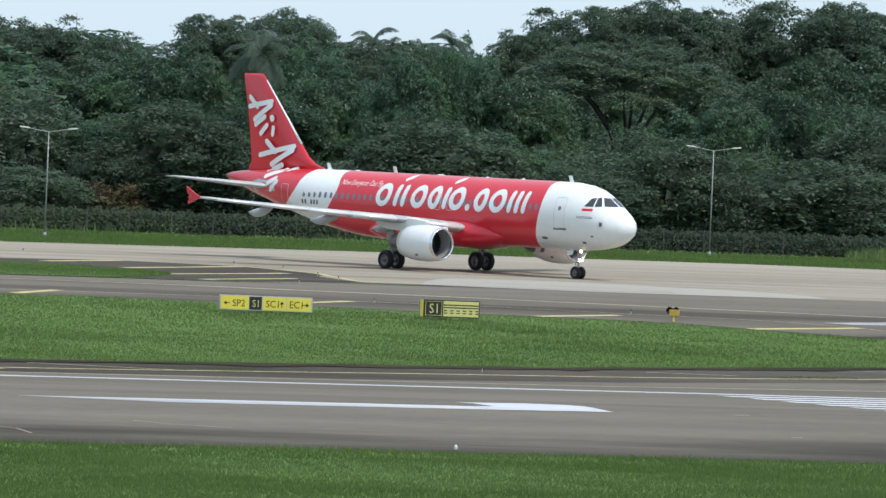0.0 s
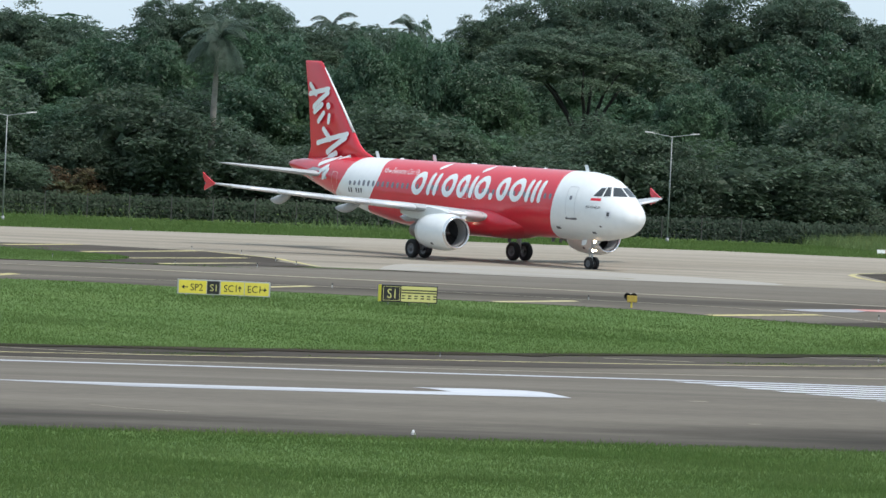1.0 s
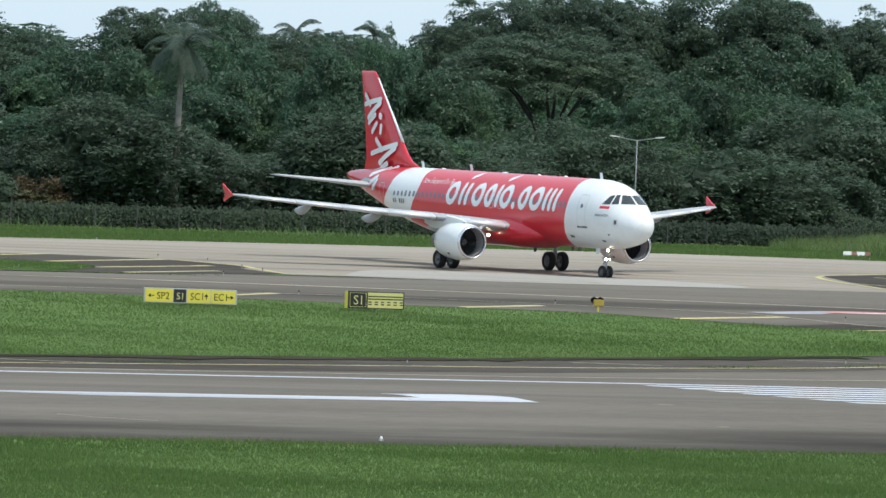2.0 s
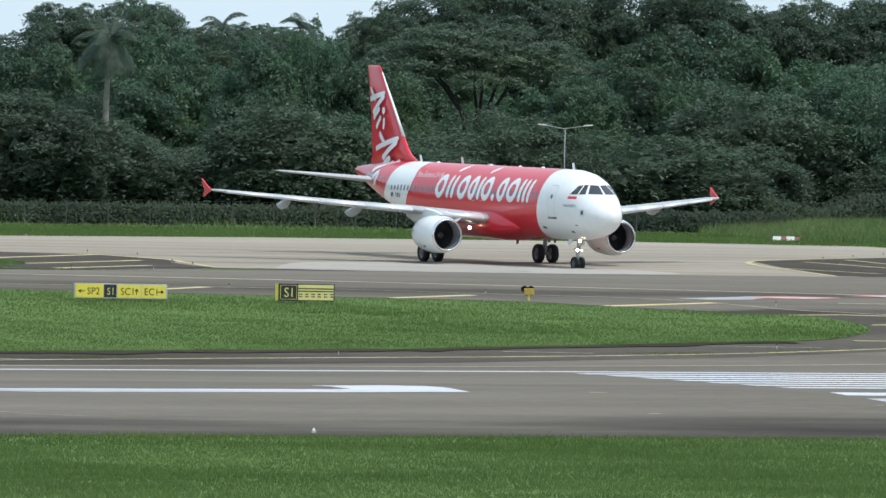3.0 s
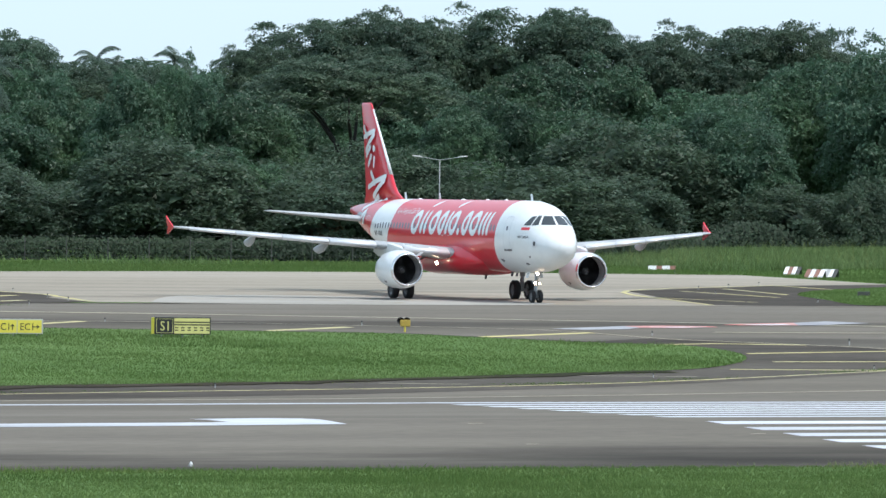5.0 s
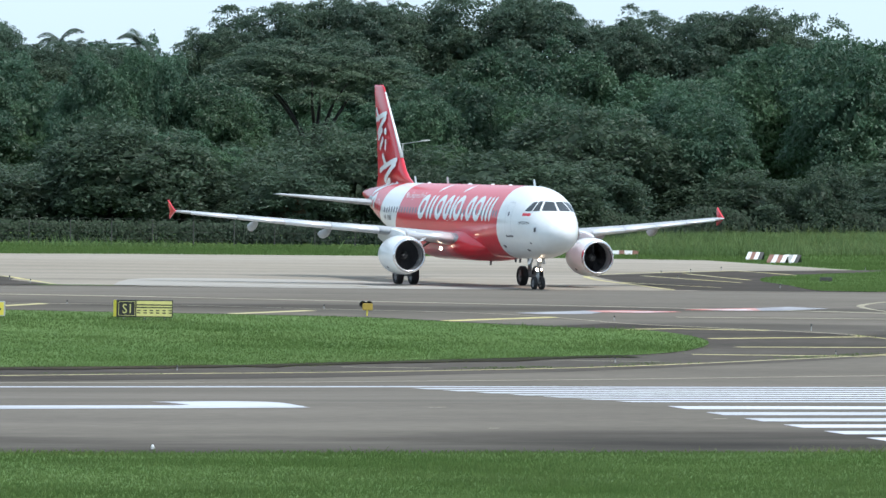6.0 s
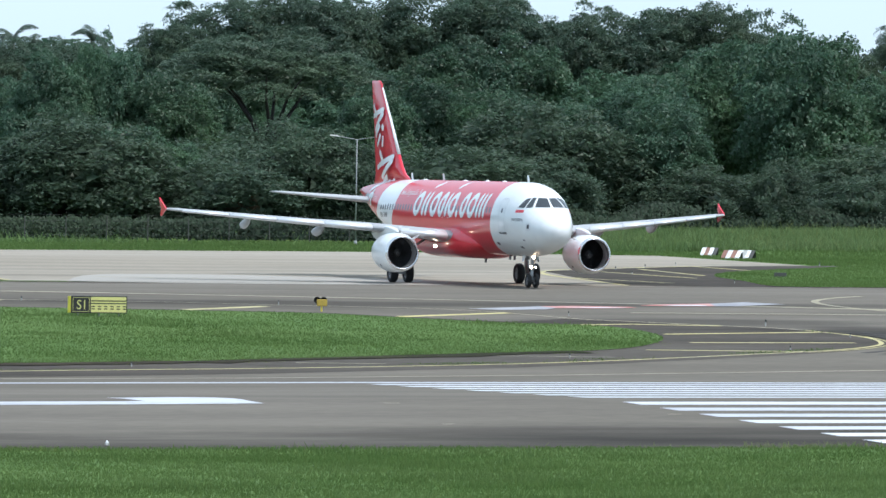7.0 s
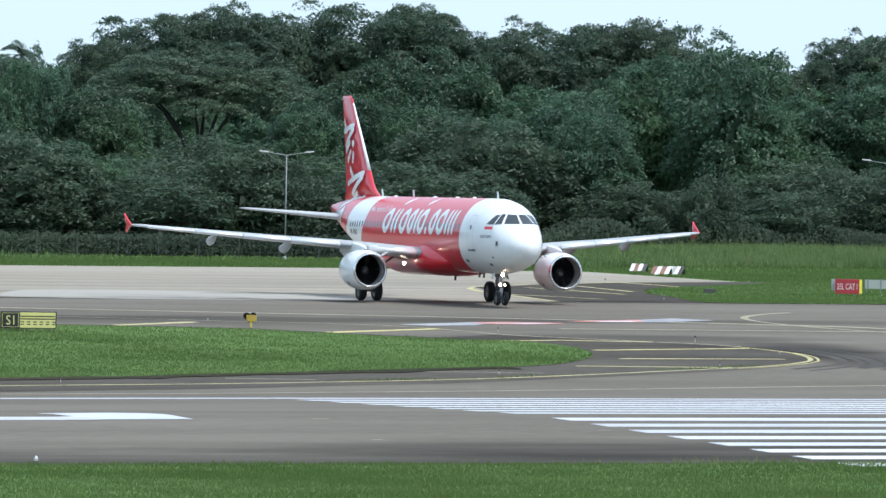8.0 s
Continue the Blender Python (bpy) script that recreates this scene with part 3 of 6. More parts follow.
# flag, country name and small marks on the nose
for side in (-1, 1):
    on_hull("flag_red", [(2.62, 4.18), (3.32, 4.18), (3.32, 4.34), (2.62, 4.34)], side, PLANE_RED, 0.02, "red half of a small painted flag")
    on_hull("flag_white", [(2.62, 4.03), (3.32, 4.03), (3.32, 4.175), (2.62, 4.175)], side, PLANE_WHITE, 0.02, "white half of a small painted flag")
    on_hull("emblem_frame", rounded(1.75, 2.12, 3.2, 3.62, 0.05), side, SLAT_METAL, 0.02, "pale square emblem plate")
    on_hull("emblem", rounded(1.85, 2.02, 3.3, 3.54, 0.03), side, MARK_DARK, 0.026, "dark square emblem")
    on_hull("static_port", rounded(6.3, 6.75, 2.35, 2.5, 0.06), side, SEAM, 0.016, "small dark port")
    on_hull("static_port", rounded(2.55, 2.75, 2.62, 2.7, 0.03), side, SEAM, 0.016, "small dark port")
    on_hull("static_port", rounded(3.3, 3.6, 2.2, 2.32, 0.04), side, SEAM, 0.016, "small dark port")


def lettering(text, height):
    """A flat mesh of letters in the built-in font, x to the right, y up."""
    cu = bpy.data.curves.new("letters", "FONT")
    cu.body, cu.size, cu.resolution_u = text, height / 0.7, 3
    tmp = new("letters", cu)
    bpy.context.view_layer.update()
    me = bpy.data.meshes.new_from_object(tmp.evaluated_get(bpy.context.evaluated_depsgraph_get()))
    bpy.data.objects.remove(tmp)
    b = bmesh.new()
    b.from_mesh(me)
    bpy.data.meshes.remove(me)
    return b


def hull_text(name, text, height, s_start, z, side, mat, slant=0.0, spread=1.0):
    """Words that read from the tail to the nose on the right side, from nose to tail on the left."""
    b = lettering(text, height)
    wide = max(v.co.x for v in b.verts)
    for v in b.verts:
        x, y = v.co.x * spread + slant * v.co.y, v.co.y
        s = s_start - x if side < 0 else s_start - wide * spread + x
        v.co = (NOSE - s, side * skin(s, z + y, 0.016), z + y)
    bmesh.ops.recalc_face_normals(b, faces=b.faces[:])
    return part(name, b, mat, airliner, "painted words")


for side in (-1, 1):
    hull_text("slogan", "Now Everyone Can Fly", 0.33, 25.05, 5.0, side, PLANE_WHITE, 0.15, 0.86)
    hull_text("country_name", "INDONESIA", 0.15, 3.62, 3.72, side, MARK_DARK)
    # registration: plain dark bars
    for k in range(6):
        if k != 2:
            on_hull("registration_bar", [(28.36 - 0.3 * k, 3.66), (28.5 - 0.3 * k, 3.66), (28.5 - 0.3 * k, 3.94), (28.36 - 0.3 * k, 3.94)], side, MARK_DARK, 0.018, "dark painted registration bar")


def strokes(specs, place, mat, name, label):
    """Plain slanted strokes of paint with rounded ends: (x0, y0, x1, y1, width) in a flat field, put on a surface by place()."""
    for x0, y0, x1, y1, w in specs:
        b = bmesh.new()
        a, c = Vector((x0, y0)), Vector((x1, y1))
        d = (c - a).normalized()
        nrm = Vector((-d.y, d.x)) * w / 2
        n = max(3, int((c - a).length / 0.12))
        rows = []
        for i in range(-3, n + 4):
            if i < 0:
                t, k = 0.0, -i / 3
            elif i > n:
                t, k = 1.0, (i - n) / 3
            else:
                t, k = i / n, 0.0
            ext = d * (w / 2 * math.sin(k * math.pi / 2)) * (-1 if i < 0 else 1)
            shrink = math.cos(k * math.pi / 2) if k < 1 else 0.08
            p = a + (c - a) * t + ext
            rows.append([b.verts.new(place(*(p + nrm * shrink * q))) for q in (1, 0.33, -0.33, -1)])
        for r0, r1 in zip(rows, rows[1:]):
            for i in range(3):
                b.faces.new((r0[i], r0[i + 1], r1[i + 1], r1[i]))
        bmesh.ops.recalc_face_normals(b, faces=b.faces[:])
        part(name, b, mat, airliner, label)


# the big white name becomes plain slanted shapes of its size and colour
BIG, ROUND = [], []
SLANT = 0.14
for x, w in ((0.0, 1.3), (3.05, 1.3), (4.55, 1.05), (6.35, 1.3), (8.5, 1.1), (9.8, 1.35)):
    ROUND.append((x + w / 2 + SLANT / 2, 0.62, w / 2, 0.64, 0.34))
for x in (1.62, 2.25, 5.85, 11.4, 12.0, 12.6):
    BIG.append((x + 0.18, 0.18, x + 0.18 + SLANT, 1.06, 0.34))
BIG += [(8.05, 0.17, 8.08, 0.2, 0.36), (2.0, 1.52, 2.3, 1.66, 0.24), (6.3, 1.52, 6.6, 1.66, 0.24)]


def ovals(specs, place, mat, name, label):
    """Plain slanted oval rings of paint: (x, y, half width, half height, band)."""
    for cx, cy, hw, hh, band in specs:
        b = bmesh.new()
        rows = []
        for k in range(28):
            a = 2 * math.pi * k / 28
            row = []
            for q in (0, 0.33, 0.67, 1):
                x, y = (hw - band * q) * math.cos(a), (hh - band * 0.9 * q) * math.sin(a)
                row.append(b.verts.new(place(cx + x + SLANT * y, cy + y)))
            rows.append(row)
        for k in range(28):
            for i in range(3):
                b.faces.new((rows[k][i], rows[k][i + 1], rows[(k + 1) % 28][i + 1], rows[(k + 1) % 28][i]))
        bmesh.ops.recalc_face_normals(b, faces=b.faces[:])
        part(name, b, mat, airliner, label)


for side in (-1, 1):
    def place(x, y, side=side):
        s = 21.5 - x * 1.05 if side < 0 else 7.2 + x * 1.05
        z = 3.8 + y * 1.14
        return (NOSE - s, side * skin(s, z, 0.014), z)
    strokes(BIG, place, PLANE_WHITE, "painted_shape", "bold slanted white painted shape")
    ovals(ROUND, place, PLANE_WHITE, "painted_shape", "bold white painted oval ring")


# ---- wings ----
def aerofoil(le_x, y, z, chord, thick, n=14, twist=0.0):
    """A wing section, leading edge first, going over the top and back below."""
    pts = []
    for k in range(n):
        t = k / (n - 1)
        c = 0.5 * (1 - math.cos(math.pi * t))
        pts.append((c, 1))
    for k in range(1, n - 1):
        t = 1 - k / (n - 1)
        c = 0.5 * (1 - math.cos(math.pi * t))
        pts.append((c, -1))
    out = []
    for c, sgn in pts:
        yt = 5 * thick * (0.2969 * math.sqrt(c) - 0.126 * c - 0.3516 * c * c + 0.2843 * c ** 3 - 0.1015 * c ** 4)
        out.append((le_x - c * chord, y, z + sgn * yt * chord + math.sin(math.pi * c) * 0.015 * chord - c * chord * twist))
    return out


WING = [(1.2, 12.5, 5.75, 2.6, 0.14, 0.05), (2.1, 12.85, 5.25, 2.72, 0.14, 0.045), (4.2, 13.45, 4.5, 2.95, 0.135, 0.03), (6.4, 14.35, 3.8, 3.18, 0.125, 0.02), (9.5, 16.1, 3.15, 3.4, 0.12, 0.01), (13.0, 18.2, 2.35, 3.7, 0.115, 0.0), (16.2, 20.15, 1.62, 3.98, 0.11, 0.0), (16.85, 20.6, 1.4, 4.03, 0.09, 0.0)]


def wing_at(y):
    ys = [r[0] for r in WING]
    return [float(np.interp(y, ys, [r[k] for r in WING])) for k in range(1, 6)]


for side in (-1, 1):
    bm = bmesh.new()
    loft(bm, [aerofoil(NOSE - s, side * y, z, c, t, 14, tw) for y, s, c, z, t, tw in WING])
    wing = part("wing", bm, WING_GREY, airliner, "slender grey wing with bright leading edge", True)
    # leading-edge slats in five lengths
    for y0, y1 in ((2.5, 5.0), (6.5, 8.9), (8.95, 11.3), (11.35, 13.7), (13.75, 16.1)):
        bm = bmesh.new()
        rings = []
        for y in (y0, y1):
            s, c, z, t, tw = wing_at(y)
            full = aerofoil(NOSE - s + 0.09, side * y, z - 0.03, c, t * 1.06, 14, tw)
            keep = [full[i] for i in range(0, 5)] + [(full[4][0], full[4][1], full[4][2] - 0.04)] + [full[i] for i in range(-3, 0)]
            rings.append(keep)
        loft(bm, rings)
        part("slat", bm, SLAT_METAL, wing, "bare bright metal slat", True)
    # flap track fairings
    for y, ln in ((4.6, 2.4), (8.4, 2.7), (12.3, 2.2)):
        s, c, z, t, tw = wing_at(y)
        bm = bmesh.new()
        rings = []
        for k in range(11):
            q = k / 10
            r = 0.24 * math.sin(math.pi * min(1, q * 1.02 + 0.02)) ** 0.6 + 0.01
            cx = NOSE - (s + c * 0.62 + q * ln)
            cz = z - 0.1 - 0.2 * math.sin(math.pi * q * 0.8) - c * tw * 0.7 - 0.22 * q
            rings.append([(cx, side * y + 0.62 * r * math.cos(2 * math.pi * j / 12), cz + r * 1.15 * math.sin(2 * math.pi * j / 12)) for j in range(12)])
        loft(bm, rings)
        part("flap_track_fairing", bm, WING_GREY, wing, "pale canoe-shaped flap fairing", True)
    # tip fence
    bm = bmesh.new()
    s, c, z, t, tw = wing_at(16.85)
    outline = [(0.1, 0.02), (0.85, 0.36), (1.4, 0.66), (1.36, 0.3), (1.12, 0.02), (1.3, -0.26), (1.28, -0.42), (0.7, -0.2)]
    loft(bm, [[(NOSE - s - a, side * (16.86 + d + 0.1 * max(0, h)), z + h) for a, h in outline] for d in (-0.03, 0.05)])
    part("wingtip_fence", bm, PLANE_RED, wing, "red arrow-shaped wingtip fence")

# belly fairing round the wing root
bm = bmesh.new()
rings = []
for k in range(25):
    q = k / 24
    s = 10.2 + 12.6 * q
    g = min(1.0, math.sin(math.pi * q) * 1.5) ** 0.7
    w, lo, hi = 1.2 + 1.15 * g, 2.15 - 0.68 * g, 2.5 + 0.98 * g
    rings.append([(NOSE - s, w * math.copysign(abs(math.cos(a)) ** 0.75, math.cos(a)), (lo + hi) / 2 + (hi - lo) / 2 * math.copysign(abs(math.sin(a)) ** 0.85, math.sin(a))) for a in (2 * math.pi * j / 28 for j in range(28))])
loft(bm, rings)
part("belly_fairing", bm, PLANE_RED, airliner, "bulging red wing-root fairing", True)

# ---- tail ----
bm = bmesh.new()
FIN = [(5.3, 27.4, 8.3, 0.012), (5.75, 27.9, 7.75, 0.03), (5.95, 28.6, 6.95, 0.06), (6.2, 29.35, 6.12, 0.085), (6.6, 29.95, 5.55, 0.095), (9.0, 32.1, 3.75, 0.1), (11.55, 34.42, 2.0, 0.1), (11.72, 34.66, 1.72, 0.06)]
rings = []
for z, s, c, t in FIN:
    rings.append([(p[0], p[2], z) for p in aerofoil(NOSE - s, 0, 0, c, t, 12)])
loft(bm, rings)
fin = part("tail_fin", bm, PLANE_RED, airliner, "tall swept red tail fin", True)
bm = bmesh.new()
rings = []
for z, s, c, t in ((7.35, 30.62, 5.0, 0.1), (9.0, 32.1, 3.75, 0.1), (11.3, 34.2, 2.17, 0.1)):
    full = [(p[0], p[2], z) for p in aerofoil(NOSE - s + 0.03, 0, 0, c, t * 1.1, 22)]
    rings.append(full[:3] + full[-2:])
loft(bm, rings)
part("fin_leading_edge", bm, PLANE_WHITE, fin, "white painted leading edge", True)


def fin_chord(z):
    zs = [r[0] for r in FIN]
    return [float(np.interp(z, zs, [r[k] for r in FIN])) for k in (1, 2, 3)]


def fin_half(s, z):
    s0, c, t = fin_chord(z)
    q = min(0.999, max(0.001, (s - s0) / c))
    return 5 * t * (0.2969 * math.sqrt(q) - 0.126 * q - 0.3516 * q * q + 0.2843 * q ** 3 - 0.1015 * q ** 4) * c + math.sin(math.pi * q) * 0.015 * c


# the white name on the fin, as plain brush strokes: (station, height) pairs
TAIL_STROKES = [(35.65, 10.22, 34.85, 9.63, 0.34), (35.72, 9.61, 33.5, 9.97, 0.32), (33.5, 9.72, 35.13, 8.8, 0.34), (33.34, 8.93, 33.28, 8.89, 0.4), (34.05, 8.98, 35.0, 8.48, 0.34), (33.8, 8.44, 34.42, 7.92, 0.34), (33.14, 8.32, 33.17, 7.89, 0.3),
                (33.73, 7.44, 32.83, 6.82, 0.36), (34.44, 6.55, 31.1, 7.2, 0.32), (31.2, 6.95, 33.21, 5.99, 0.34), (33.08, 5.67, 32.12, 5.99, 0.32), (32.83, 5.25, 31.57, 5.69, 0.32), (32.37, 4.8, 31.64, 5.15, 0.3), (31.97, 4.42, 31.41, 4.94, 0.3), (31.14, 5.7, 30.61, 5.83, 0.22)]
for side in (-1, 1):
    def place(s, z, side=side):
        return (NOSE - s, side * max(fin_half(s, z) if z > 5.6 else 0.0, skin(s, z, 0) if z < 5.8 else 0.0) + side * 0.02, z)
    strokes(TAIL_STROKES, place, PLANE_WHITE, "painted_shape", "white brush-like painted stroke on the tail")

STAB = [(0.5, 31.9, 4.3, 4.55, 0.1), (1.2, 32.35, 3.8, 4.6, 0.1), (6.0, 35.2, 1.5, 5.0, 0.09), (6.22, 35.45, 1.2, 5.02, 0.06)]
for side in (-1, 1):
    bm = bmesh.new()
    loft(bm, [aerofoil(NOSE - s, side * y, z, c, t, 12) for y, s, c, z, t in STAB])
    part("tailplane", bm, WING_GREY, airliner, "grey horizontal tailplane", True)
    on_hull("tailplane_plate", [(31.4, 4.35), (33.9, 4.25), (34.6, 4.75), (33.5, 5.05), (31.7, 4.95)], side, WING_GREY, 0.02, "grey rub plate at the tailplane root")
bm = bmesh.new()
lathe(bm, [(0, 0.14), (-0.1, 0.17), (-0.28, 0.12), (-0.3, 0.02)], (NOSE - 37.42, 0, 5.14), "x", 14)
part("exhaust_pipe", bm, EXHAUST, airliner, "dark auxiliary exhaust", True)

# ---- engines ----
FANS = []
b = bmesh.new()
ring = []
for r, tw, ch in ((0.23, 0.35, 0.2), (0.5, 0.75, 0.22), (0.86, 1.1, 0.2)):
    for q in (-0.5, 0.5):
        ang = q * ch / r * math.sin(tw)
        ring.append(b.verts.new((-0.33 - q * ch * math.cos(tw), r * math.cos(ang), r * math.sin(ang))))
b.faces.new((ring[0], ring[1], ring[3], ring[2]))
b.faces.new((ring[2], ring[3], ring[5], ring[4]))
bmesh.ops.solidify(b, geom=b.faces[:], thickness=0.012)
blade_mesh = bpy.data.meshes.new("blade")
b.to_mesh(blade_mesh)
b.free()
blade_mesh.materials.append(DARK_METAL)
for side in (-1, 1):
    ex, ey, ez = NOSE - 11.08, side * 5.69, 1.79
    bm = bmesh.new()
    lathe(bm, [(-0.16, 0.985), (-0.35, 1.04), (-0.7, 1.09), (-1.3, 1.12), (-2.0, 1.1), (-2.7, 1.02), (-3.2, 0.9), (-3.2, 0.86), (-2.6, 0.88)], (ex, ey, ez), "x", 48)
    nacelle = part("nacelle", bm, PLANE_WHITE, airliner, "white engine nacelle with metal lip", True)
    bm = bmesh.new()
    lathe(bm, [(-0.16, 0.987), (-0.05, 0.945), (0.0, 0.9), (-0.03, 0.86), (-0.12, 0.835), (-0.25, 0.825)], (ex, ey, ez), "x", 48)
    part("intake_lip", bm, LIP_METAL, nacelle, "polished metal intake lip", True)
    bm = bmesh.new()
    lathe(bm, [(-0.25, 0.825), (-0.6, 0.85), (-1.15, 0.88)], (ex, ey, ez), "x", 48)
    part("intake_duct", bm, LINER_GREY, nacelle, "grey intake liner", True)
    bm = bmesh.new()
    lathe(bm, [(-1.2, 0.88), (-1.22, 0.02)], (ex, ey, ez), "x", 32)
    part("fan_backing", bm, DARK_METAL, nacelle, "dark fan chamber")
    bm = bmesh.new()
    lathe(bm, [(0.0, 0.005), (-0.04, 0.06), (-0.15, 0.14), (-0.32, 0.22), (-0.42, 0.25)], (0, 0, 0), "x", 20)
    # pale swirl on the spinner
    for k in range(8):
        a0, a1 = k * 0.5, (k + 1) * 0.5
        p = []
        for a, rr in ((a0, 0.06 + 0.016 * k), (a1, 0.076 + 0.016 * k)):
            for d in (0, 0.035):
                r = rr + d
                x = float(np.interp(r, [0.005, 0.06, 0.14, 0.22, 0.25], [0, -0.04, -0.15, -0.32, -0.42])) + 0.006
                p.append(bm.verts.new((x, r * math.cos(a), r * math.sin(a))))
        f = bm.faces.new((p[0], p[1], p[3], p[2]))
        f.material_index = 1
    fan = part("fan", bm, [DARK_METAL, LINER_GREY], airliner, "dark fan with spinner and pale swirl", True)
    fan.matrix_basis = pose(ex - 0.78, ey, ez)
    FANS.append(fan)
    for k in range(24):
        blade = new("blade", blade_mesh)
        blade.parent = fan
        blade.matrix_basis = Matrix.Rotation(2 * math.pi * k / 24, 4, "X")
    bm = bmesh.new()
    lathe(bm, [(-2.6, 0.72), (-3.3, 0.66), (-4.1, 0.5), (-4.5, 0.4), (-4.48, 0.36), (-3.9, 0.34)], (ex, ey, ez), "x", 32)
    lathe(bm, [(-3.9, 0.3), (-4.6, 0.2), (-5.1, 0.02)], (ex, ey, ez), "x", 20)
    part("exhaust_cone", bm, EXHAUST, nacelle, "heat-stained exhaust nozzle", True)
    bm = bmesh.new()
    rings = []
    for a, half, lo, hi in ((-0.9, 0.05, 2.95, 3.02), (-1.6, 0.16, 2.8, 3.18), (-2.6, 0.2, 2.6, 3.28), (-3.6, 0.2, 2.45, 3.3), (-4.8, 0.16, 2.5, 3.1), (-6.0, 0.05, 2.75, 3.0)):
        rings.append([(ex + a, ey - half, lo), (ex + a, ey + half, lo), (ex + a, ey + half, hi - 0.06), (ex + a, ey, hi), (ex + a, ey - half, hi - 0.06)])
    loft(bm, rings)
    part("pylon", bm, PLANE_WHITE, airliner, "white engine pylon")
    for k, (a, ang) in enumerate(((-1.0, 35), (-1.5, 220), (-1.1, 310), (-2.2, 300))):
        b = bmesh.new()
        r = 1.11
        pts = [(ex + a + dx, ey + (r + 0.012) * math.cos(radians(ang + da)), ez + (r + 0.012) * math.sin(radians(ang + da))) for dx, da in ((0, -4), (0.25, -4), (0.25, 4), (0, 4))]
        b.faces.new([b.verts.new(p) for p in pts])
        bmesh.ops.recalc_face_normals(b, faces=b.faces[:])
        part("access_panel", b, SEAM, nacelle, "small dark access panel")
    b = bmesh.new()
    s_in = -1 if side > 0 else 1
    loft(b, [[(ex - 0.55 - t, ey + s_in * (0.86 + o * w), ez + 0.8 + o * 0.5 * w) for t, o in ((0, 0), (0.7, 0), (0.75, 1), (0.35, 1))] for w in (0.42, 0.4)])
    part("strake", b, PLANE_WHITE, nacelle, "small white nacelle strake")

# ---- landing gear ----
WHEELS = []


def wheel(name, x, y, radius, width):
    b = bmesh.new()
    h = width / 2
    lathe(b, [(-h * 0.7, radius * 0.55), (-h, radius * 0.7), (-h * 0.95, radius * 0.88), (-h * 0.6, radius * 0.985), (0, radius), (h * 0.6, radius * 0.985), (h * 0.95, radius * 0.88), (h, radius * 0.7), (h * 0.7, radius * 0.55)], (0, 0, 0), "y", 36)
    ob = part(name, b, TYRE, airliner, "black aircraft tyre on a metal rim", True)
    b = bmesh.new()
    lathe(b, [(-h * 0.72, radius * 0.56), (-h * 0.55, radius * 0.4), (-h * 0.5, radius * 0.2), (-h * 0.75, radius * 0.16), (-h * 0.78, 0.005)], (0, 0, 0), "y", 24)
    lathe(b, [(h * 0.72, radius * 0.56), (h * 0.55, radius * 0.4), (h * 0.5, radius * 0.2), (h * 0.75, radius * 0.16), (h * 0.78, 0.005)], (0, 0, 0), "y", 24)
    for k in range(7):
        a = 2 * math.pi * k / 7
        for sg in (-1, 1):
            cx, cz = radius * 0.38 * math.cos(a), radius * 0.38 * math.sin(a)
            tube(b, (cx, sg * h * 0.45, cz), (cx, sg * h * 0.68, cz), radius * 0.055, segs=6)
    part("rim", b, RIM, ob, "grey alloy rim with bolts", True)
    ob.matrix_basis = pose(x, y, radius)
    WHEELS.append((ob, x, y, radius))


for side in (-1, 1):
    for dy in (-0.46, 0.46):
        wheel("main_wheel", 0.0, side * 3.795 + dy, 0.585, 0.42)
    bm = bmesh.new()
    y = side * 3.795
    tube(bm, (0, y, 0.5), (0, y, 1.45), 0.11, segs=16)
    tube(bm, (0, y, 1.4), (0.05, y, 2.75), 0.17, segs=16)
    tube(bm, (0, y - 0.5, 0.585), (0, y + 0.5, 0.585), 0.09, segs=14)
    tube(bm, (0.02, y, 1.6), (0.1, y - side * 1.4, 2.5), 0.07, segs=10)
    tube(bm, (-0.16, y, 0.75), (-0.34, y, 1.1), 0.045, segs=8)
    tube(bm, (-0.34, y, 1.1), (-0.16, y, 1.5), 0.045, segs=8)
    strut = part("main_strut", bm, GEAR_GREY, airliner, "grey main landing-gear strut", True)
    bm = bmesh.new()
    box(bm, -0.3, 0.35, y + side * 0.2 - 0.02, y + side * 0.2 + 0.02, 1.75, 2.6, 0.02)
    part("gear_door", bm, GEAR_GREY, strut, "grey leg door")
for dy in (-0.22, 0.22):
    wheel("nose_wheel", 12.64, dy, 0.385, 0.22)
bm = bmesh.new()
tube(bm, (12.64, 0, 0.32), (12.66, 0, 1.1), 0.07, segs=14)
tube(bm, (12.66, 0, 1.0), (12.75, 0, 2.2), 0.11, segs=14)
tube(bm, (12.64, -0.3, 0.385), (12.64, 0.3, 0.385), 0.06, segs=12)
tube(bm, (12.7, 0, 1.25), (13.7, 0, 1.95), 0.06, segs=10)
tube(bm, (12.6, -0.2, 1.2), (12.6, 0.2, 1.2), 0.07, segs=10)
tube(bm, (12.5, 0, 0.55), (12.36, 0, 0.85), 0.035, segs=8)
tube(bm, (12.36, 0, 0.85), (12.52, 0, 1.1), 0.035, segs=8)
nose_strut = part("nose_strut", bm, GEAR_GREY, airliner, "grey nose landing-gear strut", True)
for sy in (-1, 1):
    bm = bmesh.new()
    loft(bm, [[(12.1, sy * (0.34 + d), 1.78), (12.6, sy * (0.34 + d), 1.8), (12.55, sy * (0.44 + d), 1.45), (12.15, sy * (0.44 + d), 1.45)] for d in (0, 0.03)])
    part("nose_gear_door", bm, PLANE_WHITE, nose_strut, "white open nose-gear door")
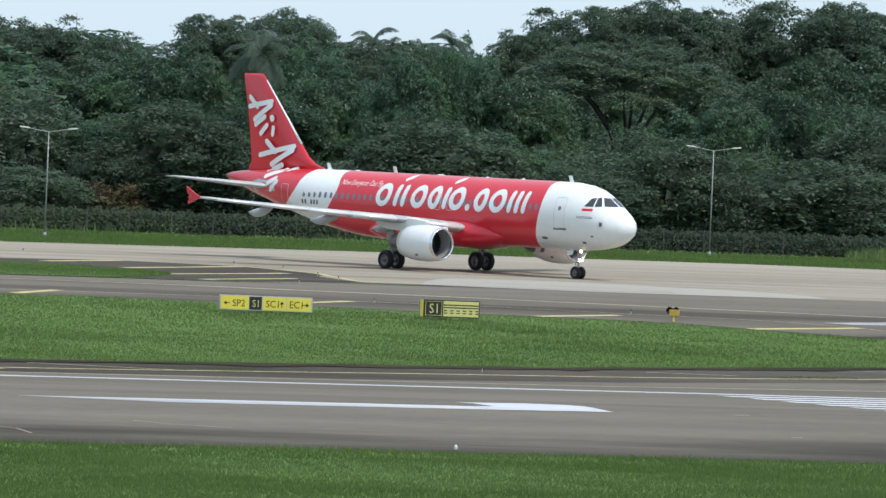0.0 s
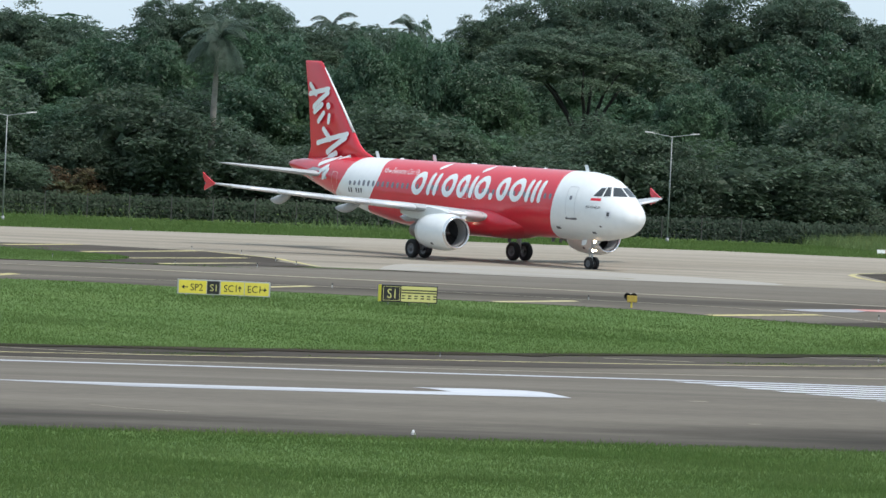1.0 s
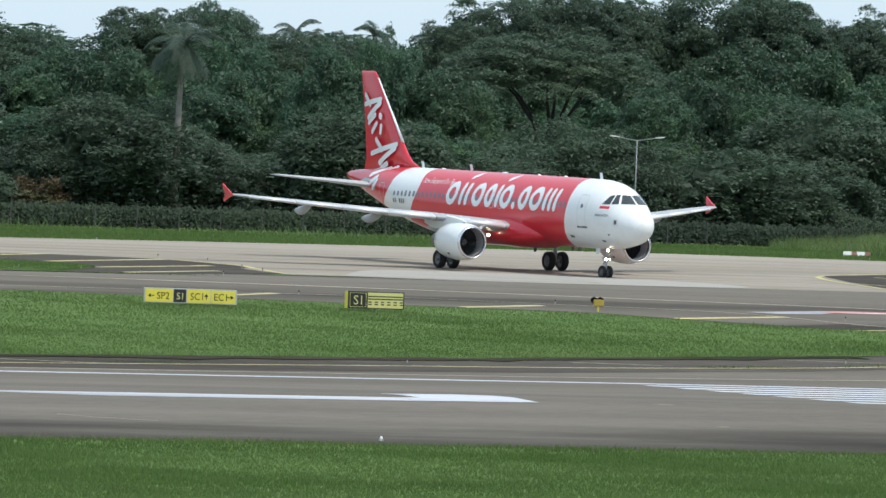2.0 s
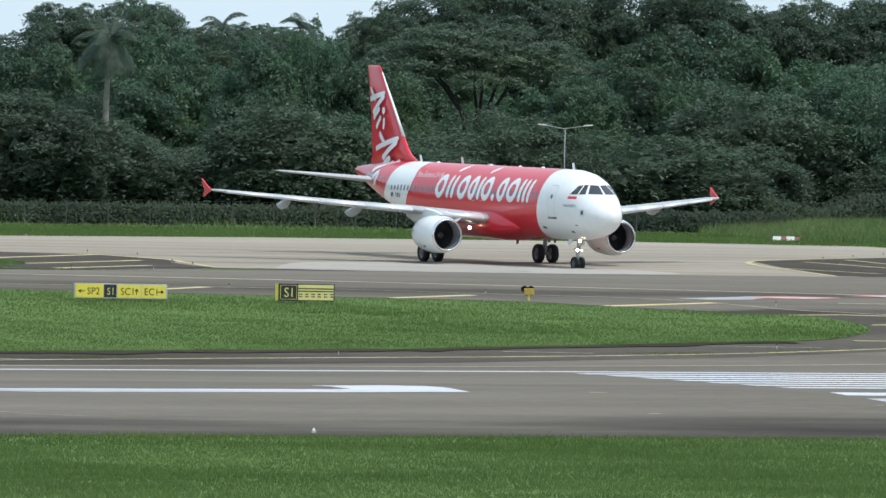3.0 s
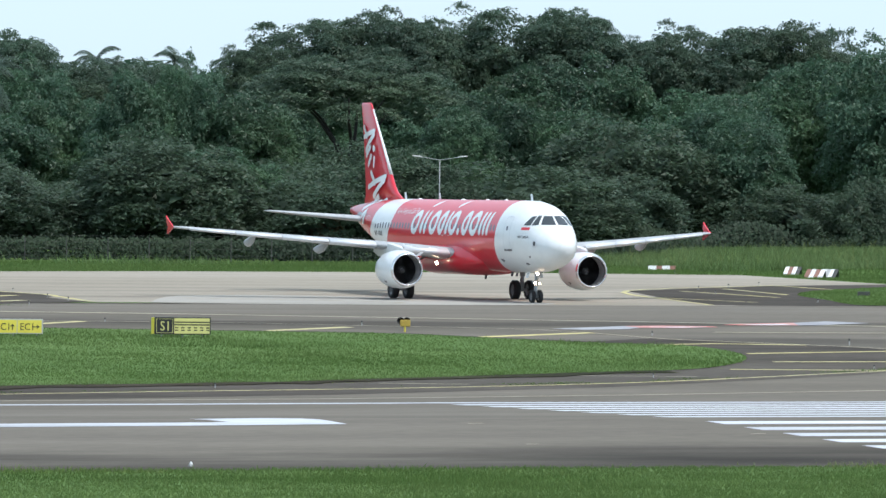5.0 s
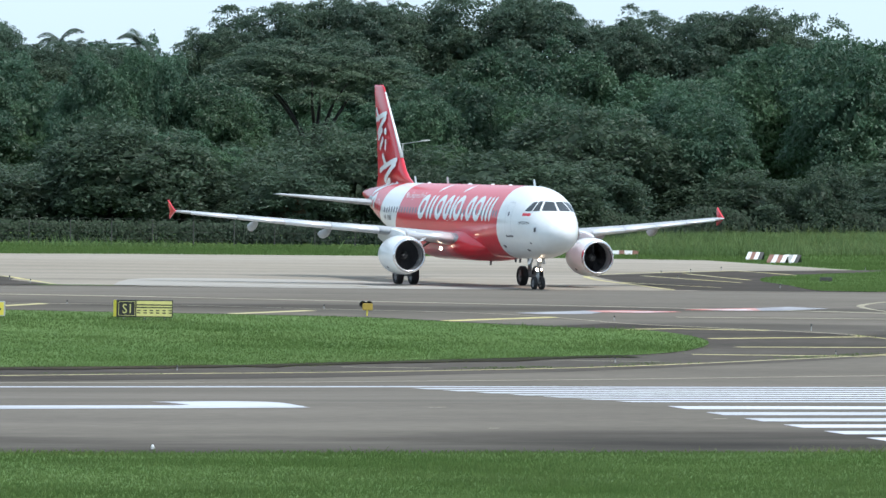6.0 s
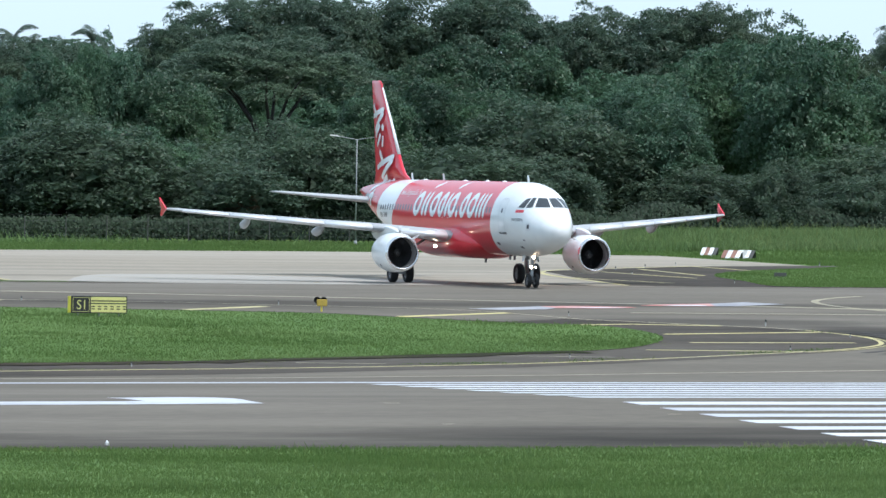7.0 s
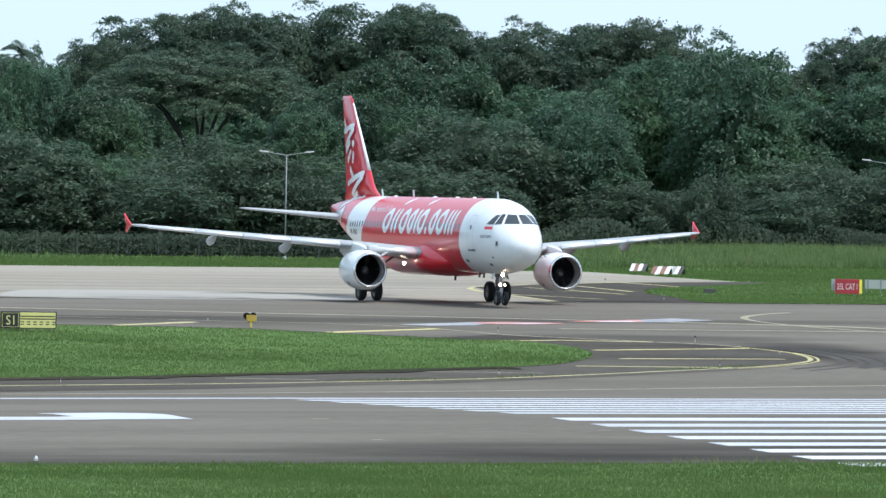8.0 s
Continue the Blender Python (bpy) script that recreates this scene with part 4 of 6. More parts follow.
for y, z, r in ((-0.13, 1.15, 0.09), (0.13, 1.15, 0.06), (0.0, 1.7, 0.1)):
    bm = bmesh.new()
    lathe(bm, [(-0.14, r * 0.3), (-0.1, r * 0.85), (0.0, r * 1.08), (0.02, r)], (12.84, y, z), "x", 16)
    lamp_body = part("taxi_lamp", bm, GEAR_GREY, airliner, "lit taxi lamp on the nose strut", True)
    bm = bmesh.new()
    lathe(bm, [(0.015, r), (0.03, r * 0.6), (0.035, 0.004)], (12.84, y, z), "x", 16)
    part("lens", bm, LAMP_WARM, lamp_body, "glowing warm lens", True)
for side in (-1, 1):
    s, c, z, t, tw = wing_at(2.6)
    bm = bmesh.new()
    lathe(bm, [(-0.16, 0.03), (-0.1, 0.09), (0.0, 0.11), (0.02, 0.1)], (NOSE - s - 1.6, side * 2.7, z - 0.62), "x", 16)
    lamp_body = part("landing_lamp", bm, GEAR_GREY, airliner, "lit landing lamp under the wing root", True)
    bm = bmesh.new()
    lathe(bm, [(0.015, 0.1), (0.03, 0.06), (0.035, 0.004)], (NOSE - s - 1.6, side * 2.7, z - 0.62), "x", 16)
    part("lens", bm, LAMP_WHITE, lamp_body, "glowing warm lens", True)

# ---- aerials and small fittings ----
for s, top, h, lean in ((5.9, 5.85, 0.42, 0.16), (21.75, 5.86, 0.42, 0.16), (27.9, 5.86, 0.42, 0.2)):
    bm = bmesh.new()
    loft(bm, [[(NOSE - s + 0.16 - lean * q, 0.02 * (1 - 0.5 * q), top - 0.02 + h * q), (NOSE - s - 0.02 - lean * q * 1.15, 0.025 * (1 - 0.5 * q), top - 0.02 + h * q), (NOSE - s - 0.2 + 0.06 * q - lean * q, 0, top - 0.02 + h * q), (NOSE - s - 0.02 - lean * q * 1.15, -0.025 * (1 - 0.5 * q), top - 0.02 + h * q)] for q in (0, 0.5, 1)])
    part("blade_aerial", bm, PLANE_WHITE, airliner, "small white blade aerial")
for s, ln in ((17.6, 0.75), (25.3, 0.5), (10.2, 0.3), (13.4, 0.25)):
    bm = bmesh.new()
    loft(bm, [[(NOSE - s - ln * (q - 0.5), 0.15 * r * math.cos(a), 5.83 + 0.1 * r * math.sin(a)) for a in (math.pi * j / 8 for j in range(9))] for q, r in ((0, 0.15), (0.15, 0.7), (0.5, 1), (0.85, 0.7), (1, 0.15))])
    part("aerial_dome", bm, PLANE_WHITE, airliner, "low white aerial dome", True)
for s, z in ((13.5, 1.48), (9.0, 1.72), (26.0, 2.02), (8.2, 1.72)):
    bm = bmesh.new()
    loft(bm, [[(NOSE - s + 0.15 - 0.1 * q, 0.015, z + 0.05 - 0.28 * q), (NOSE - s - 0.15 - 0.1 * q, 0.015, z + 0.05 - 0.28 * q), (NOSE - s - 0.15 - 0.1 * q, -0.015, z + 0.05 - 0.28 * q), (NOSE - s + 0.15 - 0.1 * q, -0.015, z + 0.05 - 0.28 * q)] for q in (0, 1)])
    part("drain_mast", bm, SEAM, airliner, "small dark belly aerial")

# ---- trees ----
# LEAF_A to LEAF_C: distance haze is put into the lighter, bluer base colours
LEAF_A = material("hazed_dark_leaf", (0.062, 0.124, 0.078), 0.5, 0.25, 0.25, 1.5, second=(0.092, 0.172, 0.08), island=0.2, spec=0.5, through_light=0.45, each=0.26)
LEAF_B = material("hazed_umbrella_tree_leaf", (0.07, 0.118, 0.08), 0.5, 0.25, 0.25, 1.5, second=(0.092, 0.142, 0.082), island=0.2, spec=0.5, through_light=0.45, each=0.14)
LEAF_C = material("hazed_olive_bush_leaf", (0.08, 0.122, 0.074), 0.55, 0.3, 0.3, 1.5, second=(0.064, 0.106, 0.07), island=0.2, spec=0.45, through_light=0.45, each=0.2)
LEAF_D = material("reddish_bush_leaf", (0.12, 0.07, 0.045), 0.6, 0.3, 0.3, 1.5, second=(0.06, 0.08, 0.03), island=0.45, spec=0.3, through_light=0.25, each=0.16)
# hedge and undergrowth leaves: shade is put into this dark base colour
LEAF_F = material("shade_darkened_leaf", (0.03, 0.052, 0.032), 0.6, 0.3, 0.3, 1.5, second=(0.045, 0.072, 0.04), island=0.3, spec=0.25, through_light=0.3)
LEAF_E = material("palm_frond", (0.04, 0.068, 0.05), 0.55, 0.25, 0.4, 2.0, second=(0.055, 0.085, 0.055), island=0.3, spec=0.3, through_light=0.2)
BARK = material("grey_brown_bark", (0.04, 0.035, 0.03), 0.9, 0.3, 1.5, 8.0, 0.8, second=(0.028, 0.025, 0.022), stretch=(1, 1, 0.3))
PALM_BARK = material("pale_palm_bark", (0.26, 0.24, 0.21), 0.85, 0.25, 2.0, 8.0, 0.5, second=(0.18, 0.165, 0.145), stretch=(1, 1, 2))


def quads_mesh(name, corners, mat):
    """A mesh of loose faces from an array (n, corners, 3)."""
    n, c = corners.shape[:2]
    me = bpy.data.meshes.new(name)
    me.vertices.add(n * c)
    me.vertices.foreach_set("co", corners.astype(np.float32).ravel())
    me.loops.add(n * c)
    me.loops.foreach_set("vertex_index", np.arange(n * c, dtype=np.int32))
    me.polygons.add(n)
    me.polygons.foreach_set("loop_start", np.arange(0, n * c, c, dtype=np.int32))
    me.materials.append(mat)
    me.update(calc_edges=True)
    return me


def leaves(rng, centres, normals, length, width, pointed=False):
    """Leaf-shaped faces, four-cornered or pointed, at centres, facing about along the normals."""
    n = len(centres)
    nn = normals / np.linalg.norm(normals, axis=1, keepdims=True)
    a = np.cross(nn, rng.normal(size=(n, 3)))
    a /= np.linalg.norm(a, axis=1, keepdims=True) + 1e-9
    c = np.cross(nn, a)
    ln = (length * rng.uniform(0.6, 1.3, n))[:, None]
    wd = (width * rng.uniform(0.7, 1.2, n))[:, None]
    droop = nn * ln * 0.25
    if pointed:
        return np.stack([centres - a * ln / 2 - c * wd / 2, centres - a * ln / 2 + c * wd / 2 - droop, centres + a * ln / 2 - droop], axis=1)
    return np.stack([centres - a * ln / 2 - droop, centres - c * wd / 2, centres + a * ln / 2 - droop, centres + c * wd / 2], axis=1)


def crown(name, seed, mat, radii, lump, per_lump, n_lumps, flat=0.75, leaf=(0.42, 0.24), low=-0.95, umbrella=False, fill=2600, ragged=0.14):
    """A crown of leafy lumps over a domed form of the given half sizes, with an uneven outline and gaps."""
    rng = np.random.default_rng(seed)
    rx, ry, rz = radii
    cs, ns = [], []
    count = 0
    while count < n_lumps:
        d = rng.normal(size=3)
        d /= np.linalg.norm(d)
        if d[2] < low:
            continue
        grow = 1 + ragged * math.sin(3.1 * d[0] + 2.3 * d[1] + seed) + rng.normal() * 0.07
        shell = rng.uniform(0.62, 1.0) ** 0.5 * grow
        p = d * np.array([rx, ry, rz]) * shell
        if umbrella:
            # flat-bottomed: limbs spread out, foliage in layers near the top
            rr, ang = math.sqrt(rng.uniform(0, 1)) * grow, rng.uniform(0, 2 * math.pi)
            p[0], p[1] = rx * rr * math.cos(ang), ry * rr * math.sin(ang)
            p[2] = rz * (math.sqrt(max(0.0, 1 - min(1, rr) ** 2.2)) * rng.uniform(0.4, 1.02) + (0.06 * math.sin(2.2 * p[0] + seed) + 0.05 * math.sin(1.7 * p[1])))
        size = lump * rng.uniform(0.6, 1.25)
        # a bough: small sprays of leaves round it, each tilted outwards and up
        out = p / np.array([rx, ry, rz])
        out /= np.linalg.norm(out) + 1e-6
        sprays = int(per_lump / 13 * size * size / lump / lump) + 1
        v = rng.normal(size=(sprays, 3)) + 0.5 * out + np.array([0, 0, 0.55])
        v /= np.linalg.norm(v, axis=1, keepdims=True)
        q = p + v * size * rng.uniform(0.6, 1.08, (sprays, 1)) * np.array([1, 1, flat])
        up = v * 0.45 + np.array([0, 0, 0.85]) + rng.normal(size=(sprays, 3)) * 0.22
        up /= np.linalg.norm(up, axis=1, keepdims=True)
        q, up = np.repeat(q, 13, axis=0), np.repeat(up, 13, axis=0)
        off = rng.normal(size=q.shape) * 0.27
        off -= up * (off * up).sum(axis=1, keepdims=True) * 0.75
        off[:, 2] -= (off * off).sum(axis=1) * 0.25
        cs.append(q + off)
        ns.append(up + rng.normal(size=q.shape) * 0.38)
        count += 1
    # larger inner leaves that close the heart of the crown
    d = rng.normal(size=(fill, 3))
    d /= np.linalg.norm(d, axis=1, keepdims=True)
    p = d * np.array([rx, ry, rz]) * rng.uniform(0.3, 0.74, (fill, 1))
    if umbrella:
        p[:, 2] = np.abs(p[:, 2]) * 0.7 + 0.1 * rz
    small = leaves(rng, np.concatenate(cs), np.concatenate(ns), *leaf, True)
    big = leaves(rng, p, d + rng.normal(size=(fill, 3)) * 0.5, 0.6, 0.5, True)
    return quads_mesh(name, np.concatenate([small, big]), mat)


def trunk_mesh(seed, height, r, limbs, spread, fork):
    rng = random.Random(seed)
    b = bmesh.new()
    lean = rng.uniform(-0.04, 0.04)
    base, mid = Vector((0, 0, -0.3)), Vector((lean * height, 0, fork))
    tube(b, base, mid, r * 1.25, r * 0.8, 10, False)
    for k in range(limbs):
        a = 2 * math.pi * (k + rng.uniform(-0.25, 0.25)) / limbs
        out = Vector((math.cos(a), math.sin(a), 0)) * spread * rng.uniform(0.6, 1.0)
        p0 = mid
        for j in range(3):
            t = (j + 1) / 3
            p1 = mid + out * t ** 1.2 + Vector((rng.uniform(-0.3, 0.3), rng.uniform(-0.3, 0.3), (height - fork) * t ** 0.8))
            tube(b, p0, p1, r * (0.55 - 0.15 * j), r * (0.4 - 0.15 * j) + 0.02, 7, False)
            p0 = p1
    return mesh_object("trunk", b, BARK, True)


def tree(kind, label, crown_mesh, crown_z, trunk, group):
    root = thing(kind, label, "tree" if "bush" not in kind else "bush", group)
    trunk.parent = root
    c = new("crown", crown_mesh)
    c.parent = root
    c.matrix_basis = pose(0, 0, crown_z)
    return root


# prototypes are 12 m wide and 12 m tall (umbrella trees 20 m by 16 m, bushes 7 m by 6 m)
PROTO = {
    "rnd": [tree("leafy_tree", "dense dark-green broadleaf tree behind the taxiway", crown("crown", 11 + k, LEAF_A, (5.0, 5.0, 5.2), 1.4, 330, 115, 0.7, (0.27, 0.17), fill=1800), 6.3, trunk_mesh(k, 8, 0.3, 4, 3.2, 2.6), "trees behind the taxiway") for k in range(4)],
    "umb": [tree("umbrella_tree", "wide-spreading rain tree with a domed crown", crown("crown", 31 + k, LEAF_B, (10, 8.5, 7.6), 1.75, 370, 155, 0.5, (0.27, 0.17), -1, True, 2600), 8.2, trunk_mesh(20 + k, 10.2, 0.45, 6, 5.5, 4.2), "trees behind the taxiway") for k in range(3)],
    "bsh": [tree("bush", "rounded feathery olive-green bush beside the fence", crown("crown", 51 + k, LEAF_C, (3.3, 3.0, 2.8), 0.6, 120, 130, 0.8, (0.21, 0.11), -0.9, False, 900), 3.0, trunk_mesh(40 + k, 3.6, 0.12, 5, 1.8, 0.7), "bushes along the fence") for k in range(3)],
    "far": [tree("leafy_tree", "dark-green broadleaf tree deep in the wood", crown("crown", 91 + k, LEAF_A, (5.2, 5.2, 5.7), 1.3, 90, 110, 0.7, (0.4, 0.26), fill=1200), 6.3, trunk_mesh(90 + k, 8, 0.3, 4, 3.2, 2.6), "trees behind the taxiway") for k in range(2)],
    "pink": [tree("bush", "straggly reddish-leaved bush beside the fence", crown("crown", 71, LEAF_D, (3.3, 3.0, 2.8), 0.7, 50, 90, 0.8, (0.36, 0.16), -0.9, False, 700), 3.0, trunk_mesh(60, 3.6, 0.12, 5, 1.8, 0.7), "bushes along the fence")],
    "sparse": [tree("sparse_tree", "tall thin-crowned tree with bare twigs showing", crown("crown", 81, LEAF_B, (5.2, 5.2, 5.7), 0.8, 110, 120, 0.6, (0.27, 0.15), -0.7, False, 60), 6.3, trunk_mesh(70, 8.5, 0.25, 7, 3.4, 3.5), "trees behind the taxiway")],
}
SIZE = {"far": (10.6, 12.0), "rnd": (10.6, 12.0), "umb": (19.0, 16.0), "bsh": (6.8, 5.9), "pink": (6.8, 5.9), "sparse": (10.6, 12.0)}
# kind, place in plan, width, height
TREES = [
    ("umb", 158, 578, 16, 15.5), ("umb", 166, 580, 14, 15.6), ("umb", 173, 577, 12, 15.2), ("umb", 184.2, 578, 10, 16.6), ("umb", 190.5, 577, 11, 17.2),
    ("umb", 212.4, 577, 9, 17.2), ("umb", 218.6, 579, 13, 18.7), ("umb", 224.2, 577, 14, 19.6), ("umb", 231, 579, 16, 19.9), ("umb", 238, 577, 16, 19.9),
    ("umb", 243, 580, 10, 20.0), ("umb", 249, 577, 14, 18.9), ("umb", 256.5, 578, 14, 18.7), ("umb", 262.5, 577, 11, 19.2), ("sparse", 267.2, 580, 7, 20.3),
    ("umb", 283.6, 578, 10.5, 18.9), ("umb", 289.5, 577, 14, 18.9), ("umb", 298, 580, 16, 19.2), ("umb", 308, 580, 16, 19.6), ("umb", 197.5, 578, 11, 14.9),
    ("umb", 203.4, 580, 10, 15.1), ("umb", 178.6, 581, 9, 13.9), ("umb", 274.6, 578, 9, 16.4), ("umb", 270.6, 582, 8, 16.6),
    ("rnd", 152.5, 535, 7.9, 12.0), ("rnd", 160.3, 542, 6.7, 12.2), ("rnd", 165.2, 540, 6.7, 13.0),
    ("rnd", 169.2, 538, 6.6, 13.5), ("rnd", 178.8, 545, 8.1, 11.3), ("rnd", 185.0, 548, 7.3, 12.6), ("rnd", 187.5, 538, 6.7, 13.1),
    ("rnd", 193.0, 540, 5.9, 13.4), ("rnd", 198.3, 540, 6.8, 13.5), ("rnd", 226, 568, 9.0, 14.0), ("rnd", 233, 567, 9.5, 14.2), ("rnd", 240.5, 568, 9.5, 14.2), ("rnd", 248, 567, 9.0, 14.4), ("rnd", 256, 568, 9.0, 14.2), ("rnd", 263.5, 567, 9.0, 14.4), ("rnd", 188, 567, 9.0, 13.4), ("rnd", 164, 567, 10.0, 12.6), ("rnd", 174, 567, 9.0, 12.6), ("rnd", 207, 566, 9.0, 11.4), ("rnd", 213.5, 567, 9.0, 11.8), ("rnd", 219.5, 566, 8.0, 11.4), ("bsh", 207.5, 547, 9.0, 8.0), ("bsh", 216.5, 548, 8.5, 8.2), ("rnd", 214.4, 535, 6.0, 11.6),
    ("rnd", 220.5, 540, 7.3, 11.4), ("rnd", 224.4, 535, 7.3, 10.6), ("rnd", 232.5, 540, 7.4, 11.7), ("rnd", 237.8, 536, 9.2, 12.7),
    ("rnd", 250.0, 545, 9.4, 14.8), ("rnd", 251.6, 534, 10.2, 15.4), ("rnd", 261.7, 540, 8.5, 14.1), ("rnd", 267.1, 536, 10.3, 14.9),
    ("rnd", 278.1, 540, 9.5, 15.8), ("rnd", 286.8, 540, 9.6, 15.5), ("bsh", 156.4, 512, 6.7, 6.0), ("bsh", 162.6, 512, 8.4, 7.1),
    ("bsh", 148.2, 510, 6.3, 3.3), ("bsh", 170.6, 514, 7.2, 5.8), ("bsh", 181.0, 514, 7.3, 6.4), ("bsh", 181.4, 512, 8.5, 6.4),
    ("bsh", 192.9, 511, 8.6, 5.6), ("pink", 154.8, 508, 4.2, 3.4), ("bsh", 199.4, 513, 6.5, 6.5), ("pink", 193.1, 509, 4.3, 5.6),
    ("bsh", 203.1, 511, 5.2, 5.2), ("bsh", 239.2, 512, 4.4, 6.2), ("bsh", 211.8, 514, 8.7, 5.3), ("bsh", 220.7, 516, 6.2, 4.5),
    ("bsh", 233.3, 516, 8.0, 5.6), ("bsh", 247.3, 515, 5.8, 4.0), ("bsh", 256.1, 516, 6.3, 5.4), ("bsh", 188.0, 514, 5.2, 4.3),
    ("bsh", 141.8, 515, 8.8, 3.8),
]
# the wood goes on out of view and behind
wood = random.Random(5)
for k in range(16):
    TREES.append(("far", 128 + 12.5 * k, 622 + wood.uniform(-8, 8), 17, 13.4 + wood.uniform(-0.8, 0.4)))
for k in range(9):
    TREES.append(("far", 88 + 7.4 * k, 548 + wood.uniform(-6, 6), 10, 11 + wood.uniform(-1.5, 2)))
    TREES.append(("far", 296 + 8 * k, 540 + wood.uniform(-6, 6), 10, 13 + wood.uniform(-1.5, 2)))
for k in range(13):
    low = ("rnd", 7.5, 8.6) if k in (0, 2, 5, 10) else ("bsh", 9.0, 6.2)
    TREES.append((low[0], 140 + 9.5 * k + wood.uniform(-2, 2), 523 + wood.uniform(-2, 2), low[1], low[2] + wood.uniform(-2.2, 1.6)))
used = {}
for kind, x, y, w, h in TREES:
    n = used.get(kind, 0)
    used[kind] = n + 1
    protos = PROTO[kind]
    proto = protos[n % len(protos)]
    sw, sh = SIZE[kind]
    kx, kz = w * (1.32 if kind in ("rnd", "far") else 1.16) / sw, h * (1.025 if kind == "umb" else 1.0) / sh
    m = Matrix.Translation((x, y, level(y) - 0.1)) @ Matrix.Rotation(n * 2.4, 4, "Z") @ Matrix.Diagonal((kx, kx, kz, 1))
    if n < len(protos):
        grown = proto
        proto.matrix_basis = m
    else:
        grown = copy_thing(proto, m)
    if kind == "umb":
        # a tall rain tree carries its dome higher on longer limbs, not a stretched dome
        q = min(1.0, 1.1 * kx / kz)
        for c in grown.children:
            if c.name.startswith("crown"):
                c.matrix_basis = Matrix.Translation((0, 0, 16 - 7.8 * q)) @ Matrix.Diagonal((1, 1, q, 1))


# an old rain tree whose dark forked limbs show below its crown
old = thing("umbrella_tree", "old rain tree with dark forked limbs under its crown", "tree", "trees behind the taxiway", pose(211.6, 553, 0))
t = trunk_mesh(77, 12.4, 0.42, 6, 6.6, 6.0)
t.parent = old
c = new("crown", next(o.data for o in PROTO["umb"][0].children if o.name.startswith("crown")))
c.parent = old
c.matrix_basis = Matrix.Translation((0, 0, 11.0)) @ Matrix.Diagonal((0.95, 0.6, 0.6, 1))


# ---- palms ----
def palm(x, y, height, seed, frond, count=22, label="tall palm with a smooth pale trunk and drooping fronds"):
    rng = random.Random(seed)
    root = thing("palm_tree", label, "tree", "palms among the trees", pose(x, y, level(y)))
    b = bmesh.new()
    rings = []
    for k in range(13):
        q = k / 12
        r = 0.24 * (1 - 0.35 * q) + 0.05 * math.sin(q * 3.1)
        rings.append([(0.25 * q * q + r * math.cos(2 * math.pi * j / 12), r * math.sin(2 * math.pi * j / 12), -0.2 + q * height) for j in range(12)])
    loft(b, rings)
    part("trunk", b, PALM_BARK, root, "smooth pale grey trunk", True)
    for k in range(count):
        a = 2 * math.pi * k / count + rng.uniform(-0.15, 0.15)
        up = rng.uniform(0.1, 1.25)
        quads = []
        p, d = Vector((0.25, 0, height)), Vector((math.cos(a) * math.cos(up), math.sin(a) * math.cos(up), math.sin(up)))
        steps = 30
        for j in range(steps):
            d = (d + Vector((0, 0, -0.066 - 0.03 * (1.3 - up)))).normalized()
            q = p + d * frond / steps
            side = d.cross(Vector((0, 0, 1))).normalized()
            ln = frond * 0.24 * math.sin(math.pi * (0.12 + 0.86 * j / steps)) + 0.05
            for sg in (-1, 1):
                tip = p + side * sg * ln + d * ln * 0.5 + Vector((0, 0, -ln * 0.55 + rng.uniform(-0.08, 0.08)))
                quads.append([p, p + d * 0.085, tip + d * 0.03, tip])
            quads.append([p - side * 0.03, p + side * 0.03, q + side * 0.02, q - side * 0.02])
            p = q
        f = new("frond", quads_mesh("frond", np.array([[tuple(v) for v in q] for q in quads]), LEAF_E))
        f.parent = root
    return root


palm(165.8, 509.5, 13.5, 1, 3.7, 24)
palm(205.7, 600, 15.6, 2, 2.8, 12, "distant palm with wind-bent fronds above the trees")
palm(212.5, 598, 15.6, 3, 2.6, 12, "distant palm with wind-bent fronds above the trees")
palm(208.3, 602, 15.3, 4, 2.2, 11, "distant palm with wind-bent fronds above the trees")
palm(212.3, 512, 3.2, 5, 3.0, 16, "low bushy palm with arching fronds")
palm(209.0, 513, 2.6, 6, 3.0, 16, "low bushy palm with arching fronds")


# ---- grass, in loose blades ----
def wave(x, y, s, seed):
    """A cheap smooth patchiness between 0 and 1."""
    return 0.5 + 0.17 * (np.sin(x / s + seed) + np.sin(y / s * 1.3 + 2 * seed + 0.6 * np.sin(x / s * 0.7)) + np.sin((x + y) / s * 0.63 + 3 * seed))


def inside(x, y, poly):
    hit = np.zeros(len(x), bool)
    for (x0, y0), (x1, y1) in zip(poly, poly[1:] + poly[:1]):
        if y0 != y1:
            hit ^= ((y0 > y) != (y1 > y)) & (x < (x1 - x0) * (y - y0) / (y1 - y0) + x0)
    return hit


